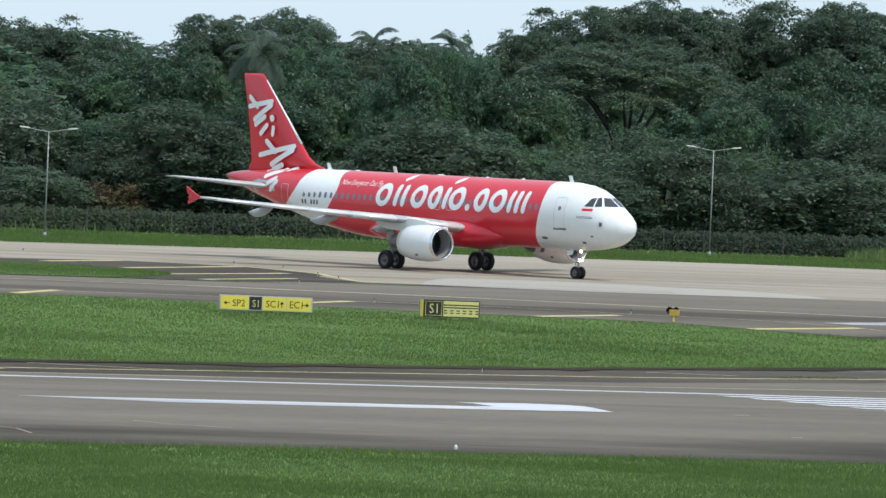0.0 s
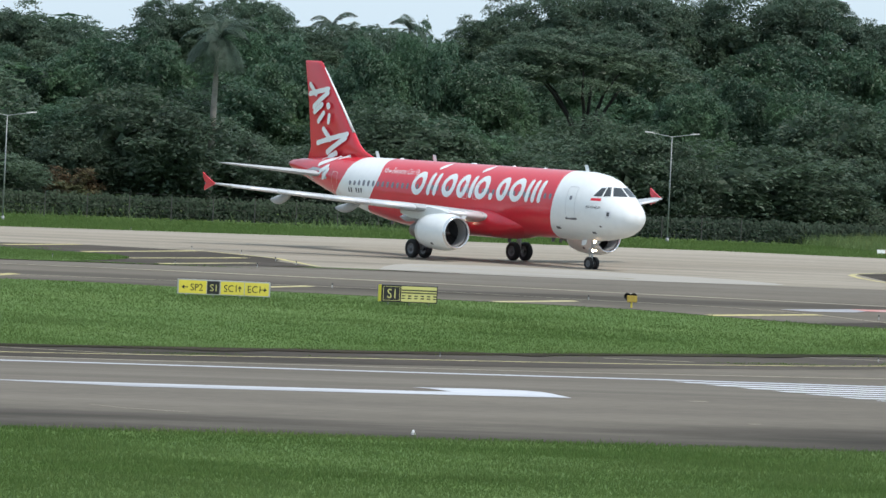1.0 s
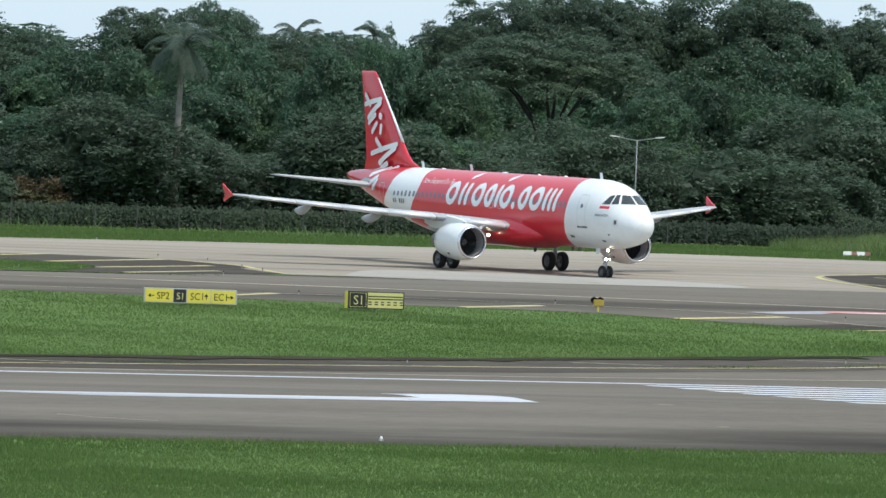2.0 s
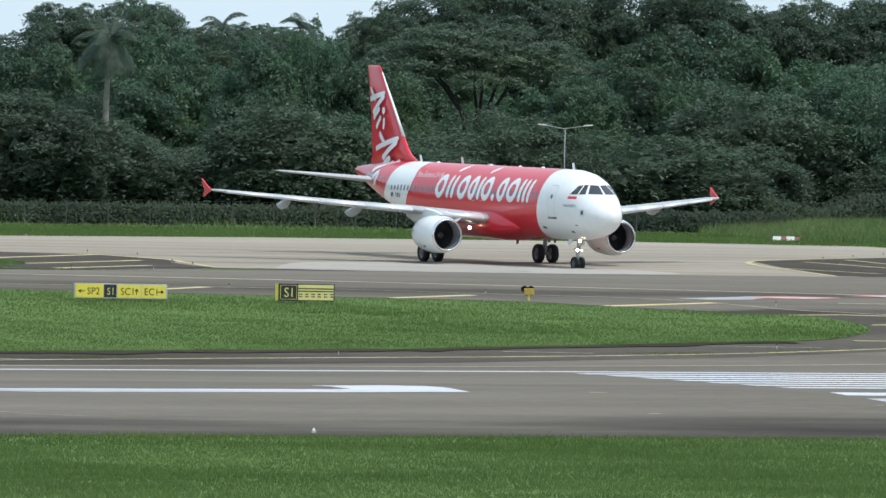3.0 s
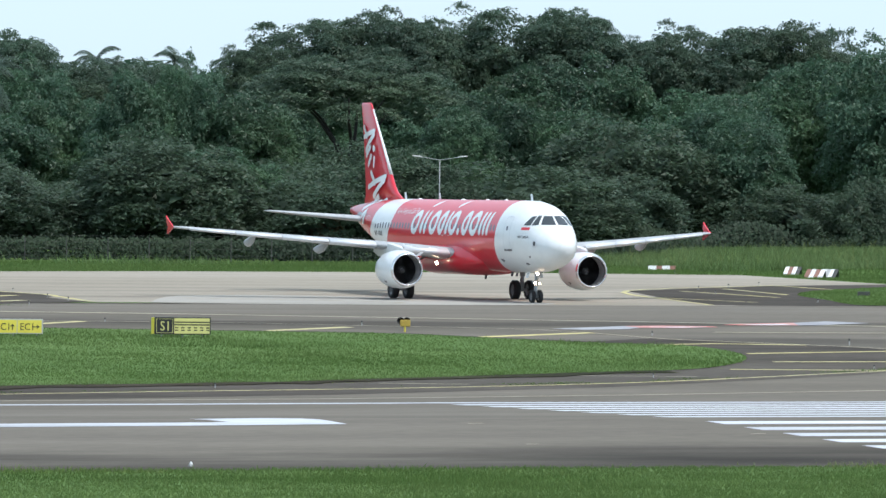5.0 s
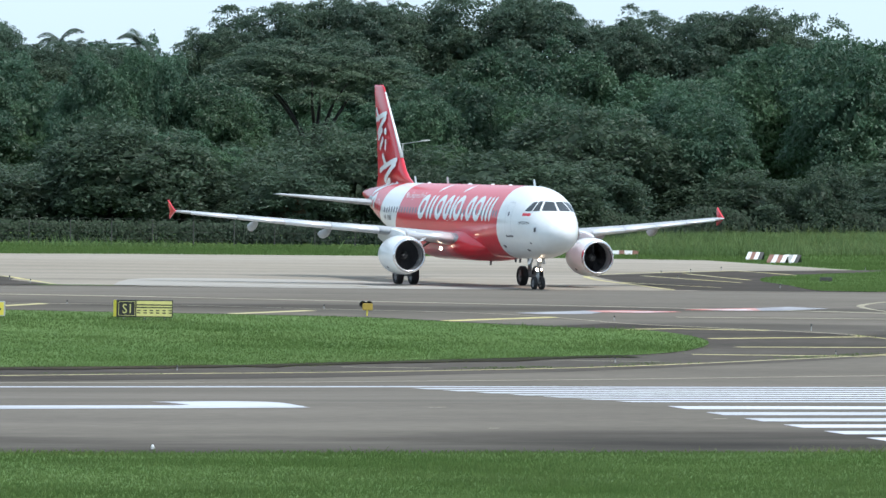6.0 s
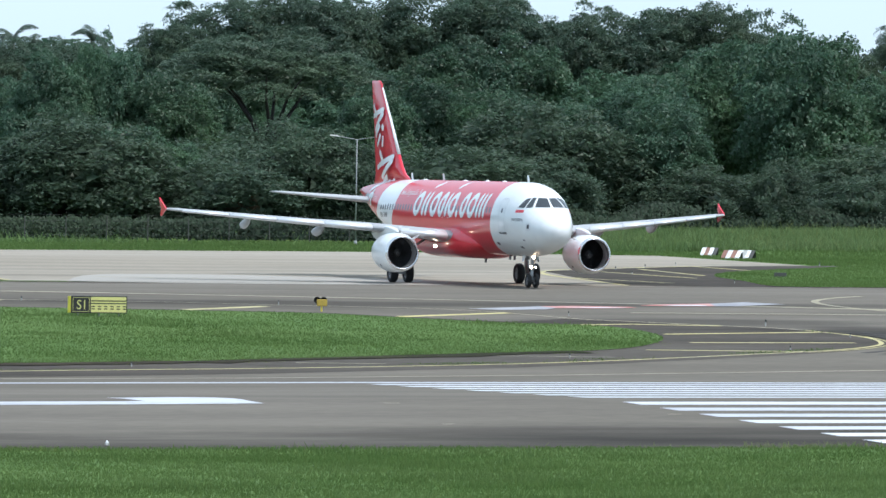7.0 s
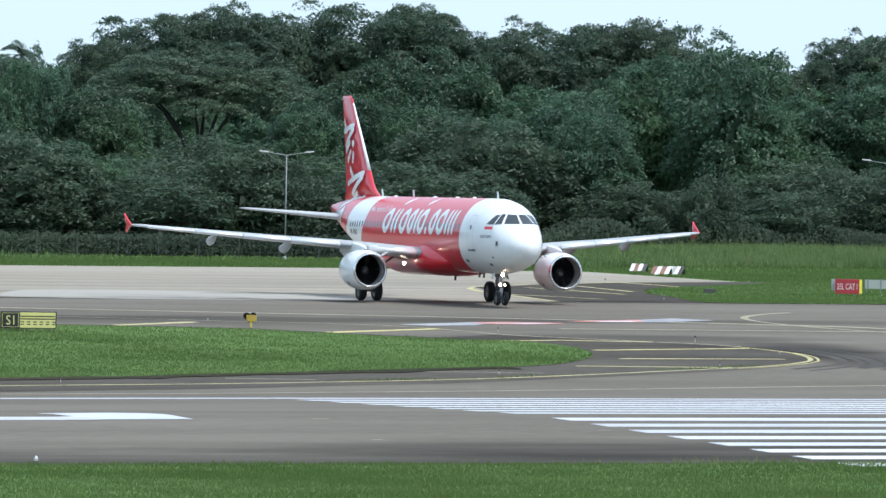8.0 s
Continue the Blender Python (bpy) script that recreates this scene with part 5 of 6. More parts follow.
def blades(name, seed, x0, x1, y0, y1, density, height, width, mat, label, poly=None, lift=0.0, patch=6.0, tuft=0.0, rise=None):
    rng = np.random.default_rng(seed)
    n = int((x1 - x0) * (y1 - y0) * density)
    x, y = rng.uniform(x0, x1, n), rng.uniform(y0, y1, n)
    keep = np.ones(n, bool) if poly is None else inside(x, y, poly)
    if tuft:
        keep &= rng.uniform(size=n) < np.clip((wave(x * 0.6, y, tuft, seed) * wave(x, y * 1.4, tuft * 3.1, seed + 5) - 0.24) * 5, 0.02, 1)
    x, y = x[keep], y[keep]
    n = len(x)
    z = np.interp(y, FALL_Y, FALL_Z) + lift
    if rise is not None:
        z = z + rise(x, y)
    p = np.stack([x, y, z], 1)
    h = height * rng.uniform(0.45, 1.15, n) * (0.75 + 0.5 * wave(x, y, patch, seed + 1)) * (0.8 + 0.4 * wave(x, y, 0.7, seed + 2))
    a = rng.uniform(0, 2 * np.pi, n)
    w = width * rng.uniform(0.6, 1.3, n)
    side = np.stack([np.cos(a), np.sin(a), 0 * a], 1) * w[:, None]
    lean = np.stack([np.cos(a * 3 + 1), np.sin(a * 3 + 1), 0 * a], 1) * (h * rng.uniform(0.1, 0.95, n))[:, None]
    tip = p + lean + np.stack([0 * h, 0 * h, h], 1)
    me = quads_mesh(name, np.stack([p - side * 0.6, p + side * 0.6, tip], 1), mat)
    return tagged(new(name, me), label, "grass", "", "stuff")


blades("grass", 1, 52, 130, 194, 232.0, 120, 0.13, 0.03, BLADE, "thick uneven green grass along the runway", patch=5, lift=-0.01)
blades("grass", 2, 54, 128, 230.4, 232.8, 60, 0.2, 0.028, STRAW, "dry seeding grass at the runway edge", patch=2.5, tuft=1.3, lift=-0.01)
blades("grass", 3, 70, 149, 293, 343.5, 110, 0.1, 0.032, BLADE, "green grass island between runway and taxiway", ISLAND, 0.03, 8)
blades("grass", 4, 70, 149, 293, 343.5, 1.5, 0.13, 0.035, STRAW, "dry seeding grass in the island", ISLAND, 0.03, 8, 3.0)
blades("grass", 5, 95, 123, 367, 402, 60, 0.1, 0.04, BLADE, "green grass beside the concrete taxiway", LEFT_ISLAND, 0.03, 6)
blades("grass", 6, 172, 240, 374, 437, 45, 0.12, 0.05, BLADE, "green grass verge beside the taxiway", RIGHT_ISLAND, 0.03, 7)
blades("tufts", 21, 52, 130, 200, 231.4, 36, 0.26, 0.03, BLADE, "taller grass tufts along the runway", None, -0.01, 3, 1.1)
blades("tufts", 22, 70, 149, 293, 343.5, 26, 0.2, 0.035, BLADE, "taller grass tufts in the island", ISLAND, 0.03, 4, 1.5)
# weeds rooted in the joint between shoulder and edge line
JOINT = [(float(a), float(c)) for a, c in LOOP[5:50]]
JOINT = JOINT + [(a, c + 1.5) for a, c in reversed(JOINT)]
blades("weeds", 7, 78, 145, 290, 309, 60, 0.07, 0.04, BLADE, "scattered weeds along the shoulder joint", JOINT, 0.01, 5, 0.9)
GRASS_EDGE = [(float(a), float(c)) for a, c in ISLAND[6:36]]
GRASS_EDGE = [(a + 0.2, c - 1.3) for a, c in GRASS_EDGE] + GRASS_EDGE[::-1]
blades("weeds", 27, 78, 146, 292, 324, 34, 0.06, 0.04, STRAW, "dry creeping weeds at the ragged grass edge", GRASS_EDGE, 0.01, 3, 0.8)
FRINGE = LOOP[-40:] + [(q[0] + (138 - q[0]) * 0.05, q[1] + (322 - q[1]) * 0.09) for q in reversed(LOOP[-40:])]
FRINGE = [(float(q[0]), float(q[1])) for q in FRINGE]
blades("weeds", 17, 100, 156, 296, 327, 34, 0.1, 0.05, BLADE, "weeds fringing the yellow edge line", FRINGE, 0.01, 5, 1.2)
blades("seed_heads", 11, 211, 268, 478, 508, 2.5, 1.15, 0.035, STRAW, "pale seed heads above the rank grass", None, -0.02, 4, 0, lambda x, y: np.clip((x - 212) / 12, 0, 1) * np.clip((y - 470) / 32, 0, 1) * 0.8)
FAR = [(90, 447), (132, 460.8), (166, 470.9), (192, 472.9), (209.3, 467.3), (207.3, 437), (300, 437), (300, 500), (90, 500)]


def bank_rise(x, y):
    return np.clip((x - 212) / 12, 0, 1) * np.clip((y - 470) / 32, 0, 1) * 0.8


blades("grass", 8, 108, 268, 437, 503, 26, 0.2, 0.07, BLADE, "green grass strip between taxiway and fence", FAR, -0.01, 8, 0, bank_rise)
blades("reeds", 9, 105, 216, 492, 503, 14, 0.8, 0.06, REED, "tall reeds and seed grass before the fence", FAR, -0.02, 4, 2.4)
blades("reeds", 10, 211, 268, 478, 508, 38, 0.72, 0.05, REED, "tall rank grass on the low bank", None, -0.02, 4, 0, bank_rise)
bm = bmesh.new()
rows = []
for x in [208 + 4 * k for k in range(27)]:
    rows.append([bm.verts.new((x, y, level(y) + float(bank_rise(np.array([x]), np.array([y]))[0]) - (0.05 if x == 208 or y in (468, 540) else -0.01))) for y in (468, 474, 480, 486, 494, 502, 520, 540)])
for a, b in zip(rows, rows[1:]):
    for i in range(7):
        bm.faces.new((a[i], b[i], b[i + 1], a[i + 1]))
tagged(mesh_object("bank", bm, GRASS, True), "low grassy bank beside the wood", "ground", "", "structure")


# ---- hedge of vines along the fence ----
rng = np.random.default_rng(90)
n = 42000
hx = rng.uniform(95, 219, n)
hz = rng.uniform(0, 1, n) ** 0.8 * (1.35 + 0.3 * wave(hx, hx * 1.7, 0.5, 4) + 0.25 * rng.uniform(0, 1, n) ** 3)
hy = 504 + rng.normal(size=n) * 0.5
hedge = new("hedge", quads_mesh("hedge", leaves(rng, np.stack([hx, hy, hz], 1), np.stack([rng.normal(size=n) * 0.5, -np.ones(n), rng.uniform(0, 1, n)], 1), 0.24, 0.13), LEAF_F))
tagged(hedge, "vine hedge over the fence, its shade in the leaf colour", "hedge", "", "stuff")
# low leaves in a darkened colour stand in for the shade under the trees
n = 46000
hx = rng.uniform(214, 300, n)
hz = 0.6 + rng.uniform(0, 1, n) ** 0.9 * (1.1 + 1.5 * wave(hx, hx, 2.1, 5))
hy = 512 + rng.normal(size=n) * 1.6
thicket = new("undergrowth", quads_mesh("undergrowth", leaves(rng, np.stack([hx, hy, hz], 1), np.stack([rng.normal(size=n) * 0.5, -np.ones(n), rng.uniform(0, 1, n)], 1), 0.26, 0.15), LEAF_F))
tagged(thicket, "undergrowth below the trees, their shade in the leaf colour", "undergrowth", "", "stuff")

# ---- taxiway signs, lights and markers ----
SIGN_YELLOW = material("yellow_sign_face", (0.72, 0.6, 0.06), 0.45, 0.06, 2.0, 8.0, second=(0.66, 0.57, 0.09))
SIGN_FADED = material("faded_yellow_sign_face", (0.6, 0.56, 0.2), 0.5, 0.06, 2.0, 8.0, second=(0.54, 0.52, 0.22))
SIGN_GOLD = material("weathered_golden_paint", (0.42, 0.3, 0.045), 0.5, 0.15, 3.0, 12.0, second=(0.36, 0.27, 0.06))
SIGN_BLACK = material("black_sign_face", (0.015, 0.015, 0.016), 0.45, 0.1, 2.0, 8.0)
SIGN_RED = material("red_sign_face", (0.42, 0.035, 0.05), 0.45, 0.08, 2.0, 8.0)
SIGN_GREY = material("grey_sign_case", (0.4, 0.41, 0.4), 0.5, 0.1, 2.0, 8.0)
POLE_GREY = material("galvanised_pole", (0.25, 0.265, 0.27), 0.5, 0.1, 2.0, 8.0, metal=0.3)
BOARD_WHITE = material("scuffed_white_board", (0.72, 0.73, 0.74), 0.6, 0.15, 2.0, 8.0)
BOARD_RED = material("faded_red_board", (0.26, 0.13, 0.1), 0.65, 0.2, 2.0, 8.0)
FENCE_GREY = material("weathered_fence_post", (0.06, 0.06, 0.058), 0.8, 0.2, 2.0, 8.0)
DULL_DARK = material("dull_dark_casing", (0.06, 0.062, 0.06), 0.7, 0.2, 2.0, 8.0)


def sign_text(parent, text, height, x, z, mat, squeeze=0.8):
    b = lettering(text, height)
    x0, x1 = min(v.co.x for v in b.verts), max(v.co.x for v in b.verts)
    for v in b.verts:
        v.co = (x + (v.co.x - (x0 + x1) / 2) * squeeze, -0.006, z + v.co.y)
    for f in b.faces:
        if f.normal.y > 0:
            f.normal_flip()
    r = bmesh.ops.extrude_face_region(b, geom=b.faces[:])
    bmesh.ops.translate(b, verts=[e for e in r["geom"] if isinstance(e, bmesh.types.BMVert)], vec=(0, -0.004, 0))
    bmesh.ops.recalc_face_normals(b, faces=b.faces[:])
    return part("lettering", b, mat, parent, "painted sign letters")


def sign_arrow(parent, x, z, size, turn, mat):
    b = bmesh.new()
    pts = [(-0.5, 0.07), (0.1, 0.07), (0.1, 0.07), (-0.02, 0.28), (0.14, 0.28), (0.5, 0), (0.14, -0.28), (-0.02, -0.28), (0.1, -0.07), (-0.5, -0.07)]
    a = radians(turn)
    loft(b, [[(x + size * (p * math.cos(a) - q * math.sin(a)), y, z + size * (p * math.sin(a) + q * math.cos(a))) for i, (p, q) in enumerate(pts) if i != 2] for y in (-0.006, -0.01)])
    part("arrow", b, mat, parent, "painted sign arrow")


def sign_case(root, x0, x1, z0, z1, depth, mat, name="case"):
    b = bmesh.new()
    box(b, x0, x1, 0.004, depth, z0, z1, 0.015)
    return part(name, b, mat, root)


def face(root, x0, x1, z0, z1, mat, name="panel", label=""):
    b = bmesh.new()
    box(b, x0, x1, -0.004, 0.012, z0, z1, 0.004)
    return part(name, b, mat, root, label)


def legs(root, xs, z0, depth):
    for x in xs:
        b = bmesh.new()
        tube(b, (x, depth / 2, -0.15), (x, depth / 2, z0 + 0.02), 0.035, segs=8)
        part("leg", b, POLE_GREY, root)


# direction sign: SP2 / S1 / SC1 / EC1
d = thing("direction_sign", "yellow taxiway direction sign with black letters in the grass", "sign", "taxiway signs", pose(107.55, 334.5, level(334.5) + 0.1, 0, 0, -12) @ Matrix.Diagonal((0.953, 1, 0.85, 1)))
legs(d, (0.4, 1.8, 3.2, 4.4), 0.12, 0.25)
sign_case(d, -0.06, 4.72, 0.08, 0.92, 0.25, SIGN_GREY)
p = face(d, 0.0, 1.42, 0.13, 0.87, SIGN_YELLOW, "panel", "yellow panel")
sign_arrow(p, 0.3, 0.48, 0.34, 180, SIGN_BLACK)
sign_text(p, "SP2", 0.4, 0.92, 0.29, SIGN_BLACK)
p = face(d, 1.46, 2.1, 0.13, 0.87, SIGN_BLACK, "panel", "black location panel")
sign_text(p, "S1", 0.4, 1.78, 0.29, SIGN_FADED)
p = face(d, 2.16, 3.36, 0.13, 0.87, SIGN_YELLOW, "panel", "yellow panel")
sign_text(p, "SC1", 0.4, 2.65, 0.29, SIGN_BLACK)
sign_arrow(p, 3.14, 0.48, 0.34, 90, SIGN_BLACK)
p = face(d, 3.4, 4.64, 0.13, 0.87, SIGN_YELLOW, "panel", "yellow panel")
sign_text(p, "EC1", 0.4, 3.88, 0.29, SIGN_BLACK)
sign_arrow(p, 4.38, 0.48, 0.34, 0, SIGN_BLACK)

# location sign S1 with runway-vacated pattern
d = thing("location_sign", "black and yellow taxiway location sign in the grass", "sign", "taxiway signs", pose(117.72, 333.5, level(333.5) + 0.1, 0, 0, -9) @ Matrix.Diagonal((1, 1, 0.92, 1)))
legs(d, (0.35, 1.4, 2.4), 0.14, 0.3)
sign_case(d, -0.03, 2.78, 0.1, 1.02, 0.3, SIGN_BLACK)
b = bmesh.new()
loft(b, [[(-0.035 - 0.13 * math.sin(math.pi * k / 8), 0.02 + 0.26 * k / 8, z) for k in range(9)] for z in (0.12, 1.0)])
part("end_cap", b, SIGN_YELLOW, d, "rounded yellow end cap")
p = face(d, 0.03, 0.92, 0.15, 0.97, SIGN_BLACK, "panel", "black location panel")
b = bmesh.new()
for x0, x1, z0, z1 in ((0.06, 0.89, 0.18, 0.2), (0.06, 0.89, 0.92, 0.94), (0.06, 0.08, 0.2, 0.92), (0.87, 0.89, 0.2, 0.92)):
    box(b, x0, x1, -0.009, -0.004, z0, z1)
part("border", b, SIGN_FADED, p, "thin yellow border")
sign_text(p, "S1", 0.5, 0.47, 0.31, SIGN_FADED)
p = face(d, 0.96, 2.73, 0.15, 0.97, SIGN_FADED, "panel", "faded yellow panel")
for z in (0.76, 0.62):
    b = bmesh.new()
    box(b, 0.97, 2.72, -0.009, -0.004, z - 0.03, z + 0.03)
    part("bar", b, SIGN_BLACK, p, "solid black bar")
for z in (0.46, 0.33):
    for k in range(6):
        x = 0.99 + 0.315 * k
        b = bmesh.new()
        box(b, x, min(x + 0.17, 2.72), -0.009, -0.004, z - 0.03, z + 0.03)
        part("dash", b, SIGN_BLACK, p, "black dash")

# mandatory sign
d = thing("runway_holding_sign", "red runway holding sign with white letters in the grass", "sign", "taxiway signs", pose(195.45, 399.4, level(399.2) + 0.1, 0, 0, -35))
legs(d, (0.2, 1.3), 0.1, 0.3)
sign_case(d, 0, 1.5, 0.08, 0.98, 0.3, SIGN_RED)
p = face(d, 0.02, 1.46, 0.1, 0.96, SIGN_RED, "panel", "red panel")
sign_text(p, "25L CAT I", 0.38, 0.74, 0.34, BOARD_WHITE, 0.56)
b = bmesh.new()
loft(b, [[(1.5 + 0.14 * math.sin(math.pi * k / 8), 0.02 + 0.26 * k / 8, z) for k in range(9)] for z in (0.1, 0.96)])
part("end_cap", b, SIGN_YELLOW, d, "rounded yellow end cap")
b = bmesh.new()
box(b, -0.3, -0.05, 0.35, 0.42, 0.25, 0.95, 0.02)
part("back_plate", b, SIGN_GREY, d, "grey post plate")
d = thing("sign_back", "grey back of a long taxiway sign on posts", "sign", "taxiway signs", pose(200.0, 404.5, level(404.5) + 0.08, 0, 0, -30))
legs(d, (0.1, 1.0, 2.0, 3.0), 0.3, 0.2)
sign_case(d, 0, 3.4, 0.3, 0.85, 0.2, SIGN_GREY)
for x in (0.15, 0.95, 1.9, 2.8):
    b = bmesh.new()
    box(b, x, x + 0.1, -0.02, 0.003, 0.25, 0.9, 0.004)
    part("brace", b, POLE_GREY, d, "pale brace")

# runway guard light
d = thing("guard_light", "yellow runway guard light with two black hoods", "light", "", pose(132.75, 338.2, level(338.2) + 0.04, 0, 0, -20))
b = bmesh.new()
tube(b, (0, 0.1, -0.1), (0, 0.1, 0.3), 0.05, segs=10)
part("stand", b, SIGN_YELLOW, d, "yellow stand")
b = bmesh.new()
box(b, -0.24, 0.28, 0.0, 0.22, 0.26, 0.6, 0.05)
part("housing", b, SIGN_GOLD, d, "weathered golden-yellow housing")
for x in (-0.22, 0.1):
    b = bmesh.new()
    lathe(b, [(0.2, 0.02), (0.2, 0.17), (-0.02, 0.17), (-0.12, 0.18), (-0.12, 0.16), (-0.02, 0.14), (0.02, 0.03)], (x, 0.16 if x < 0 else 0.24, 0.55), "y", 16)
    part("hood", b, SIGN_BLACK, d, "round black hood", True)

# small edge markers: a slim post with a dark cap
b = bmesh.new()
tube(b, (0, 0, -0.1), (0, 0, 0.3), 0.045, 0.04, 8)
post_mesh = mesh_object("stem", b, SIGN_GREY)
post = thing("edge_marker", "slim grey taxiway edge marker post", "marker", "edge markers")
post_mesh.parent = post
b = bmesh.new()
lathe(b, [(0.28, 0.05), (0.3, 0.075), (0.42, 0.07), (0.46, 0.005)], (0, 0, 0), "z", 10)
part("cap", b, DULL_DARK, post, "dark cap", True)
first = True
for x, y in ((153.2, 329), (153.9, 320.6), (145.9, 310.5), (145.4, 336), (131.9, 304.6), (108.1, 298.2), (132.5, 343.6), (124.8, 428.6), (145.6, 464), (133.5, 413), (134.4, 406.2), (131.8, 392), (129.8, 382.4), (114.2, 378), (119.3, 371.9), (124, 371.9), (119.5, 346.2), (195, 433), (177.2, 385), (207.3, 436.8), (184.5, 419), (189.5, 425.6), (180.8, 408), (205.5, 471), (85.6, 297.4)):
    m = pose(x, y, level(y) + 0.02) @ Matrix.Diagonal((0.7, 0.7, 0.72, 1))
    if first:
        post.matrix_basis = m
        first = False
    else:
        copy_thing(post, m)
# runway edge light
d = thing("runway_edge_light", "small white runway edge light on a dark base", "light", "", pose(83.8, 233.5, level(233.5) + 0.03) @ Matrix.Diagonal((0.5, 0.5, 0.55, 1)))
b = bmesh.new()
box(b, -0.14, 0.14, -0.1, 0.1, -0.02, 0.12, 0.02)
part("base", b, SIGN_GREY, d)
b = bmesh.new()
lathe(b, [(0.1, 0.11), (0.2, 0.1), (0.27, 0.06), (0.3, 0.005)], (0, 0, 0), "z", 14)
part("lens", b, BOARD_WHITE, d, "white lens", True)

# striped barriers
for x, y, turn, colours, w in ((213.0, 468.9, -20, (BOARD_WHITE, BOARD_RED, BOARD_WHITE, DULL_DARK), 1.15), (210.1, 459.0, -26, (BOARD_RED, BOARD_WHITE, BOARD_RED, BOARD_WHITE), 1.3), (211.6, 459.6, -26, (BOARD_WHITE, SIGN_GREY, BOARD_WHITE, DULL_DARK), 1.1)):
    d = thing("barrier", "leaning striped red and white barrier board on the verge", "barrier", "striped barriers", pose(x, y, level(y) - 0.01, 0, 0, turn))
    n = 4
    for k in range(n):
        b = bmesh.new()
        x0, x1 = w * k / n, w * (k + 1) / n - 0.004
        loft(b, [[(x0 + 0.28 * q, 0.42 * q + e, 0.62 * q) for q in (0, 1)] + [(x1 + 0.28 * q, 0.42 * q + e, 0.62 * q) for q in (1, 0)] for e in (0, 0.04)])
        part("board_stripe", b, colours[k], d, "slanting painted stripe")
    b = bmesh.new()
    loft(b, [[(0.3 + w * t, 0.44, 0.6), (0.3 + w * t, 0.48, 0.6), (0.36 + w * t, 0.92, 0), (0.36 + w * t, 0.86, 0)] for t in (0.02, 0.96)])
    part("back_board", b, DULL_DARK, d, "dark back board")
for x, w, col in ((208.85, 0.6, BOARD_WHITE), (209.46, 0.44, BOARD_RED), (209.92, 0.6, BOARD_WHITE), (210.53, 0.5, BOARD_RED)):
    d = thing("barrier", "low white and faded red concrete barrier block on the verge", "barrier", "concrete barriers", pose(x, 483.5, level(483.5) + 0.3, 0, 0, -22))
    b = bmesh.new()
    loft(b, [[(t, 0, -0.35), (t, 0.45, -0.35), (t, 0.34, 0.04), (t, 0.1, 0.04)] for t in (0, w)])
    part("block", b, col, d)
d = thing("junction_box", "small dark weathered box standing in the grass", "box", "", pose(188.0, 402.6, level(402.6) + 0.1, 0, 0, -22))
b = bmesh.new()
box(b, 0, 0.75, 0, 0.4, -0.05, 0.22, 0.03)
part("body", b, DULL_DARK, d)


# ---- lamp posts ----
def lamp_post(x, y, height, turn):
    d = thing("street_lamp", "slim grey double-armed lamp post beside the taxiway", "street lamp", "lamp posts", pose(x, y, level(y) - 0.05, 0, 0, turn))
    b = bmesh.new()
    tube(b, (0, 0, 0), (0, 0, height), 0.06, 0.04, 10)
    tube(b, (0, 0, 0), (0, 0, 0.4), 0.14, 0.12, 10)
    part("pole", b, POLE_GREY, d, "", True)
    for sg in (-1, 1):
        b = bmesh.new()
        tube(b, (0, 0, height - 0.06), (sg * 1.35, 0, height + 0.16), 0.035, 0.03, 8)
        arm = part("arm", b, POLE_GREY, d)
        b = bmesh.new()
        loft(b, [[(sg * (1.3 + 0.72 * q), w * c, height + 0.14 + 0.08 * q + h * s) for c, s in ((1, 0), (0.7, 1), (-0.7, 1), (-1, 0))] for q, w, h in ((0, 0.06, 0.07), (0.3, 0.14, 0.11), (1, 0.12, 0.08))])
        part("lamp_head", b, SIGN_GREY, d, "flat grey lamp head")


lamp_post(141.75, 481.6, 7.45, -17)
lamp_post(196.5, 494.0, 7.9, -22)
lamp_post(252, 506, 7.9, -26)
d = thing("mast", "thin bare radio mast above the trees", "mast", "", pose(178.7, 600, 0))
b = bmesh.new()
tube(b, (0, 0, 0), (0, 0, 15.6), 0.07, 0.05, 8)
tube(b, (0, 0, 15.5), (0, 0, 16.9), 0.03, 0.02, 6)
part("pole", b, POLE_GREY, d)

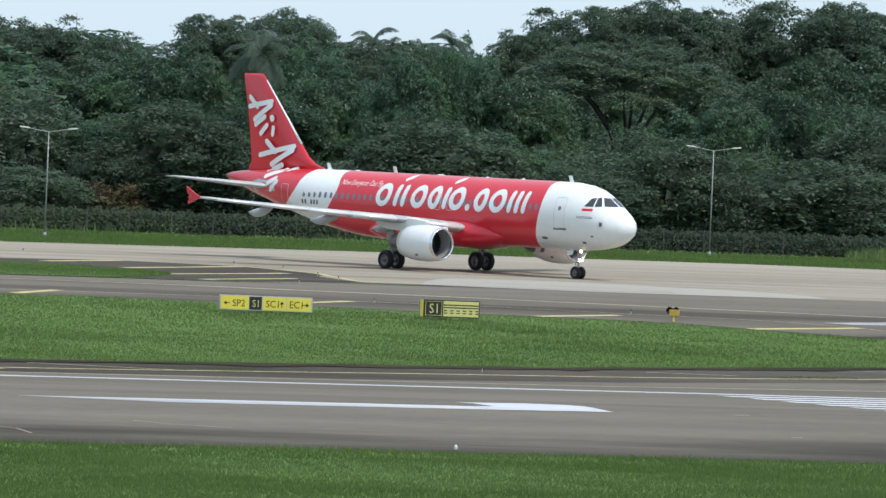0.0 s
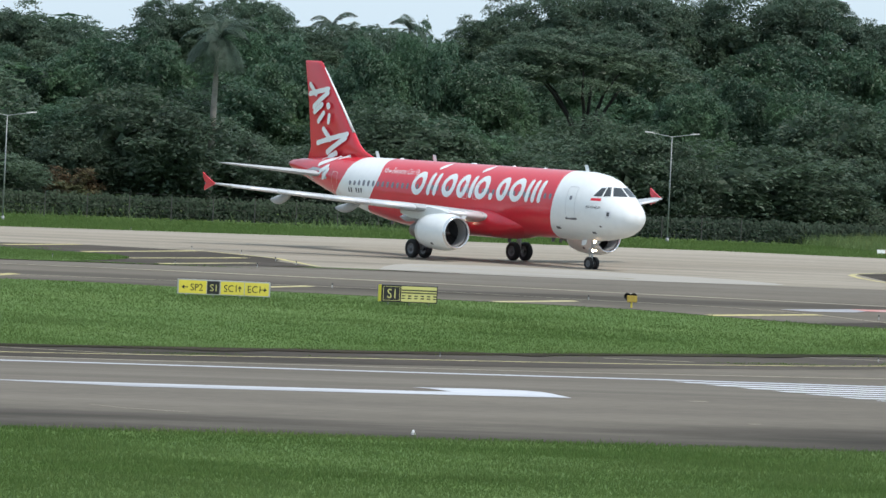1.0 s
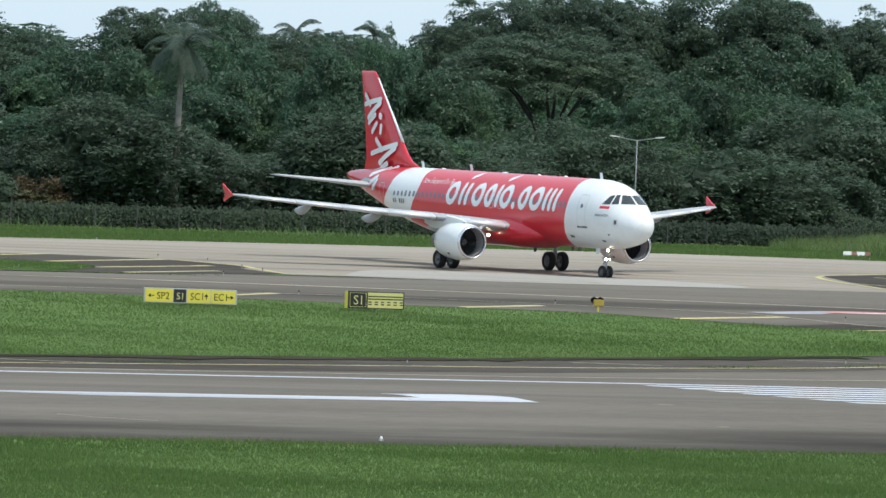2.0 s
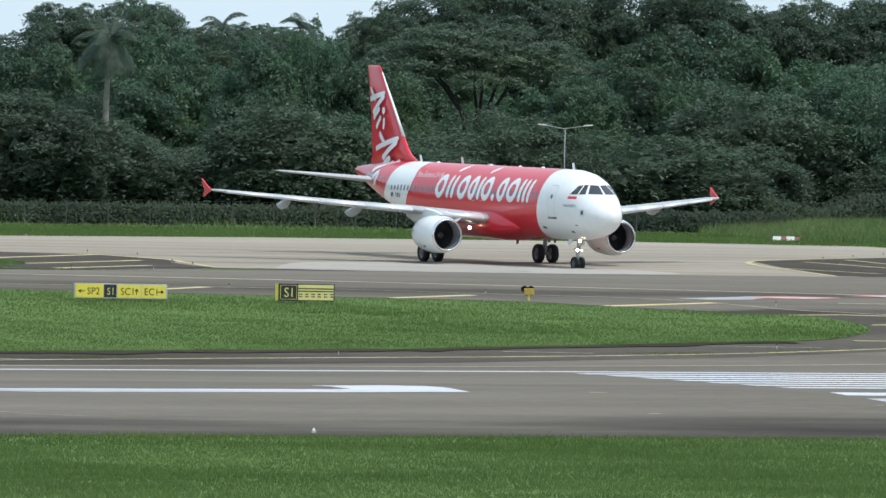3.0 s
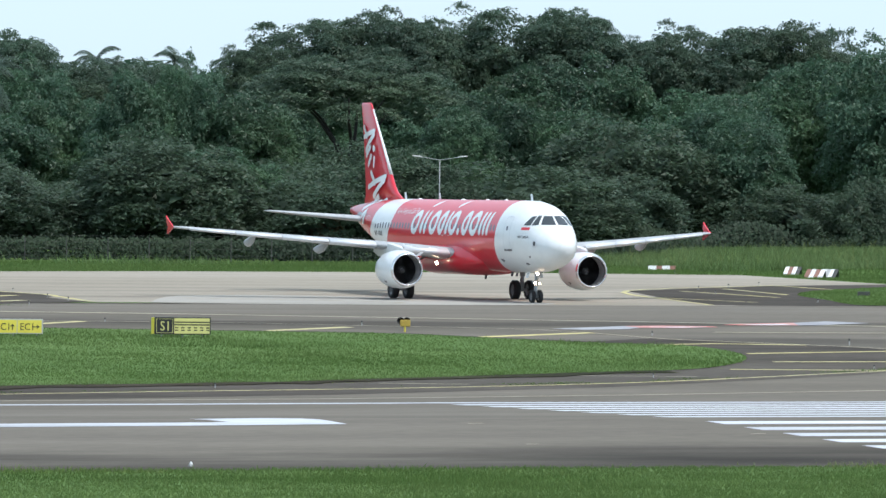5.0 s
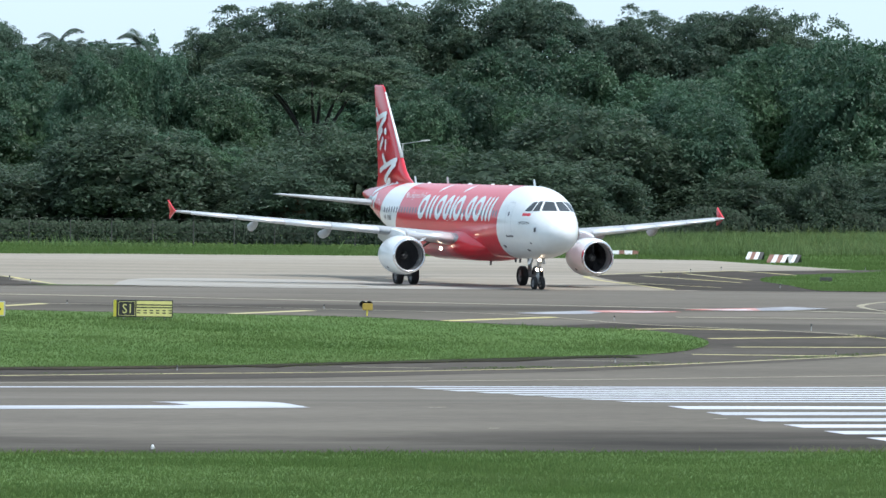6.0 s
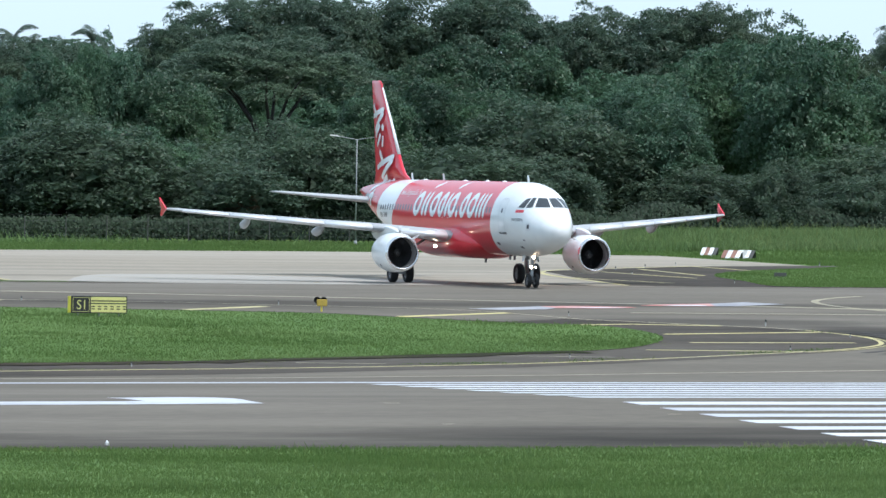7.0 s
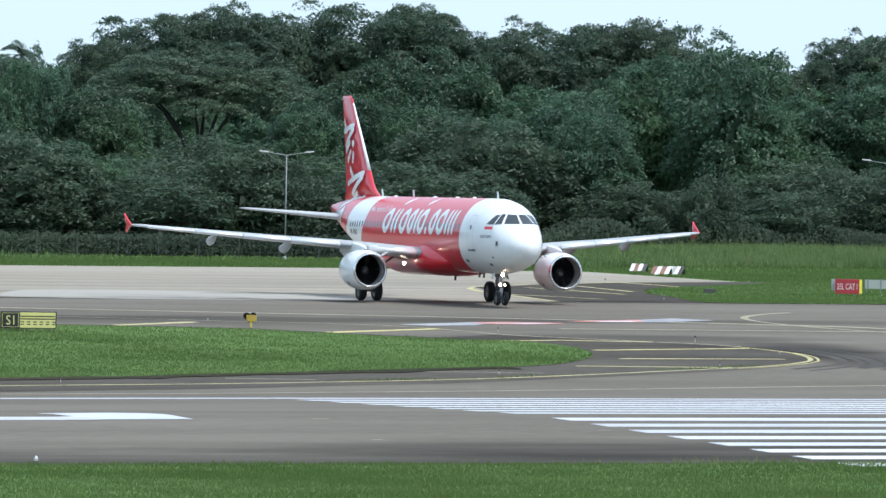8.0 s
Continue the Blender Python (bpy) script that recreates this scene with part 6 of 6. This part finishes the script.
# ---- fence ----
fence = thing("fence", "wire fence on slim concrete posts before the hedge", "fence")
for k in range(33):
    x = 102 + 3.2 * k
    b = bmesh.new()
    box(b, x - 0.03, x + 0.03, 498.97, 499.03, -0.2, 1.75, 0.012)
    tube(b, (x, 499.01, 1.9), (x - 0.05, 498.7, 2.0), 0.03, segs=6)
    part("post", b, FENCE_GREY, fence)
for z in (0.4, 0.9, 1.4, 1.85):
    b = bmesh.new()
    tube(b, (101.5, 498.93, z), (205, 498.93, z), 0.006, segs=5)
    part("wire", b, FENCE_GREY, fence)


# ---- motion: the airliner rolls towards the runway in a slow turn ----
TAXI = [
    (0, 148.90, 419.89, 0.046, -66.71, 0.03, 0.19),
    (0.5, 150.54, 417.47, 0.068, -70.64, 0.00, -0.00),
    (1, 151.75, 414.23, 0.079, -74.50, -0.18, 0.13),
    (1.5, 152.84, 411.16, 0.075, -78.02, -0.27, 0.19),
    (3, 155.87, 403.92, 0.051, -86.53, -0.19, -0.06),
    (3.5, 156.59, 401.41, 0.053, -88.32, -0.13, -0.05),
    (4, 157.06, 398.56, 0.050, -89.83, 0.00, 0.07),
    (4.5, 157.57, 396.03, 0.038, -91.11, 0.32, -0.16),
    (5, 157.86, 393.08, 0.060, -92.26, 0.56, -0.19),
    (6.5, 158.15, 383.79, 0.158, -94.60, 0.36, 0.02),
    (7, 158.17, 380.75, 0.182, -95.05, 0.48, 0.07),
    (7.5, 158.04, 377.45, 0.216, -95.52, 0.46, 0.07),
    (8, 157.84, 374.05, 0.251, -95.75, 0.55, -0.03),
]


def motions():
    walk(airliner, [(t, pose(x, y, z, roll, -pitch, heading)) for t, x, y, z, heading, pitch, roll in TAXI])
    ts = [r[0] for r in TAXI]
    run, way = [0.0], 0.0
    for a, b in zip(TAXI, TAXI[1:]):
        way += math.hypot(b[1] - a[1], b[2] - a[2])
        run.append(way)
    steps = [k / 15 for k in range(121)]
    for ob, x, y, radius in WHEELS:
        walk(ob, [(t, pose(x, y, radius, 0, math.degrees(float(np.interp(t, ts, run)) / radius), 0)) for t in steps])
    for fan in FANS:
        p = fan.matrix_basis.translation.copy()
        walk(fan, [(t, pose(p.x, p.y, p.z, 1100 * t, 0, 0)) for t in steps])


motions()
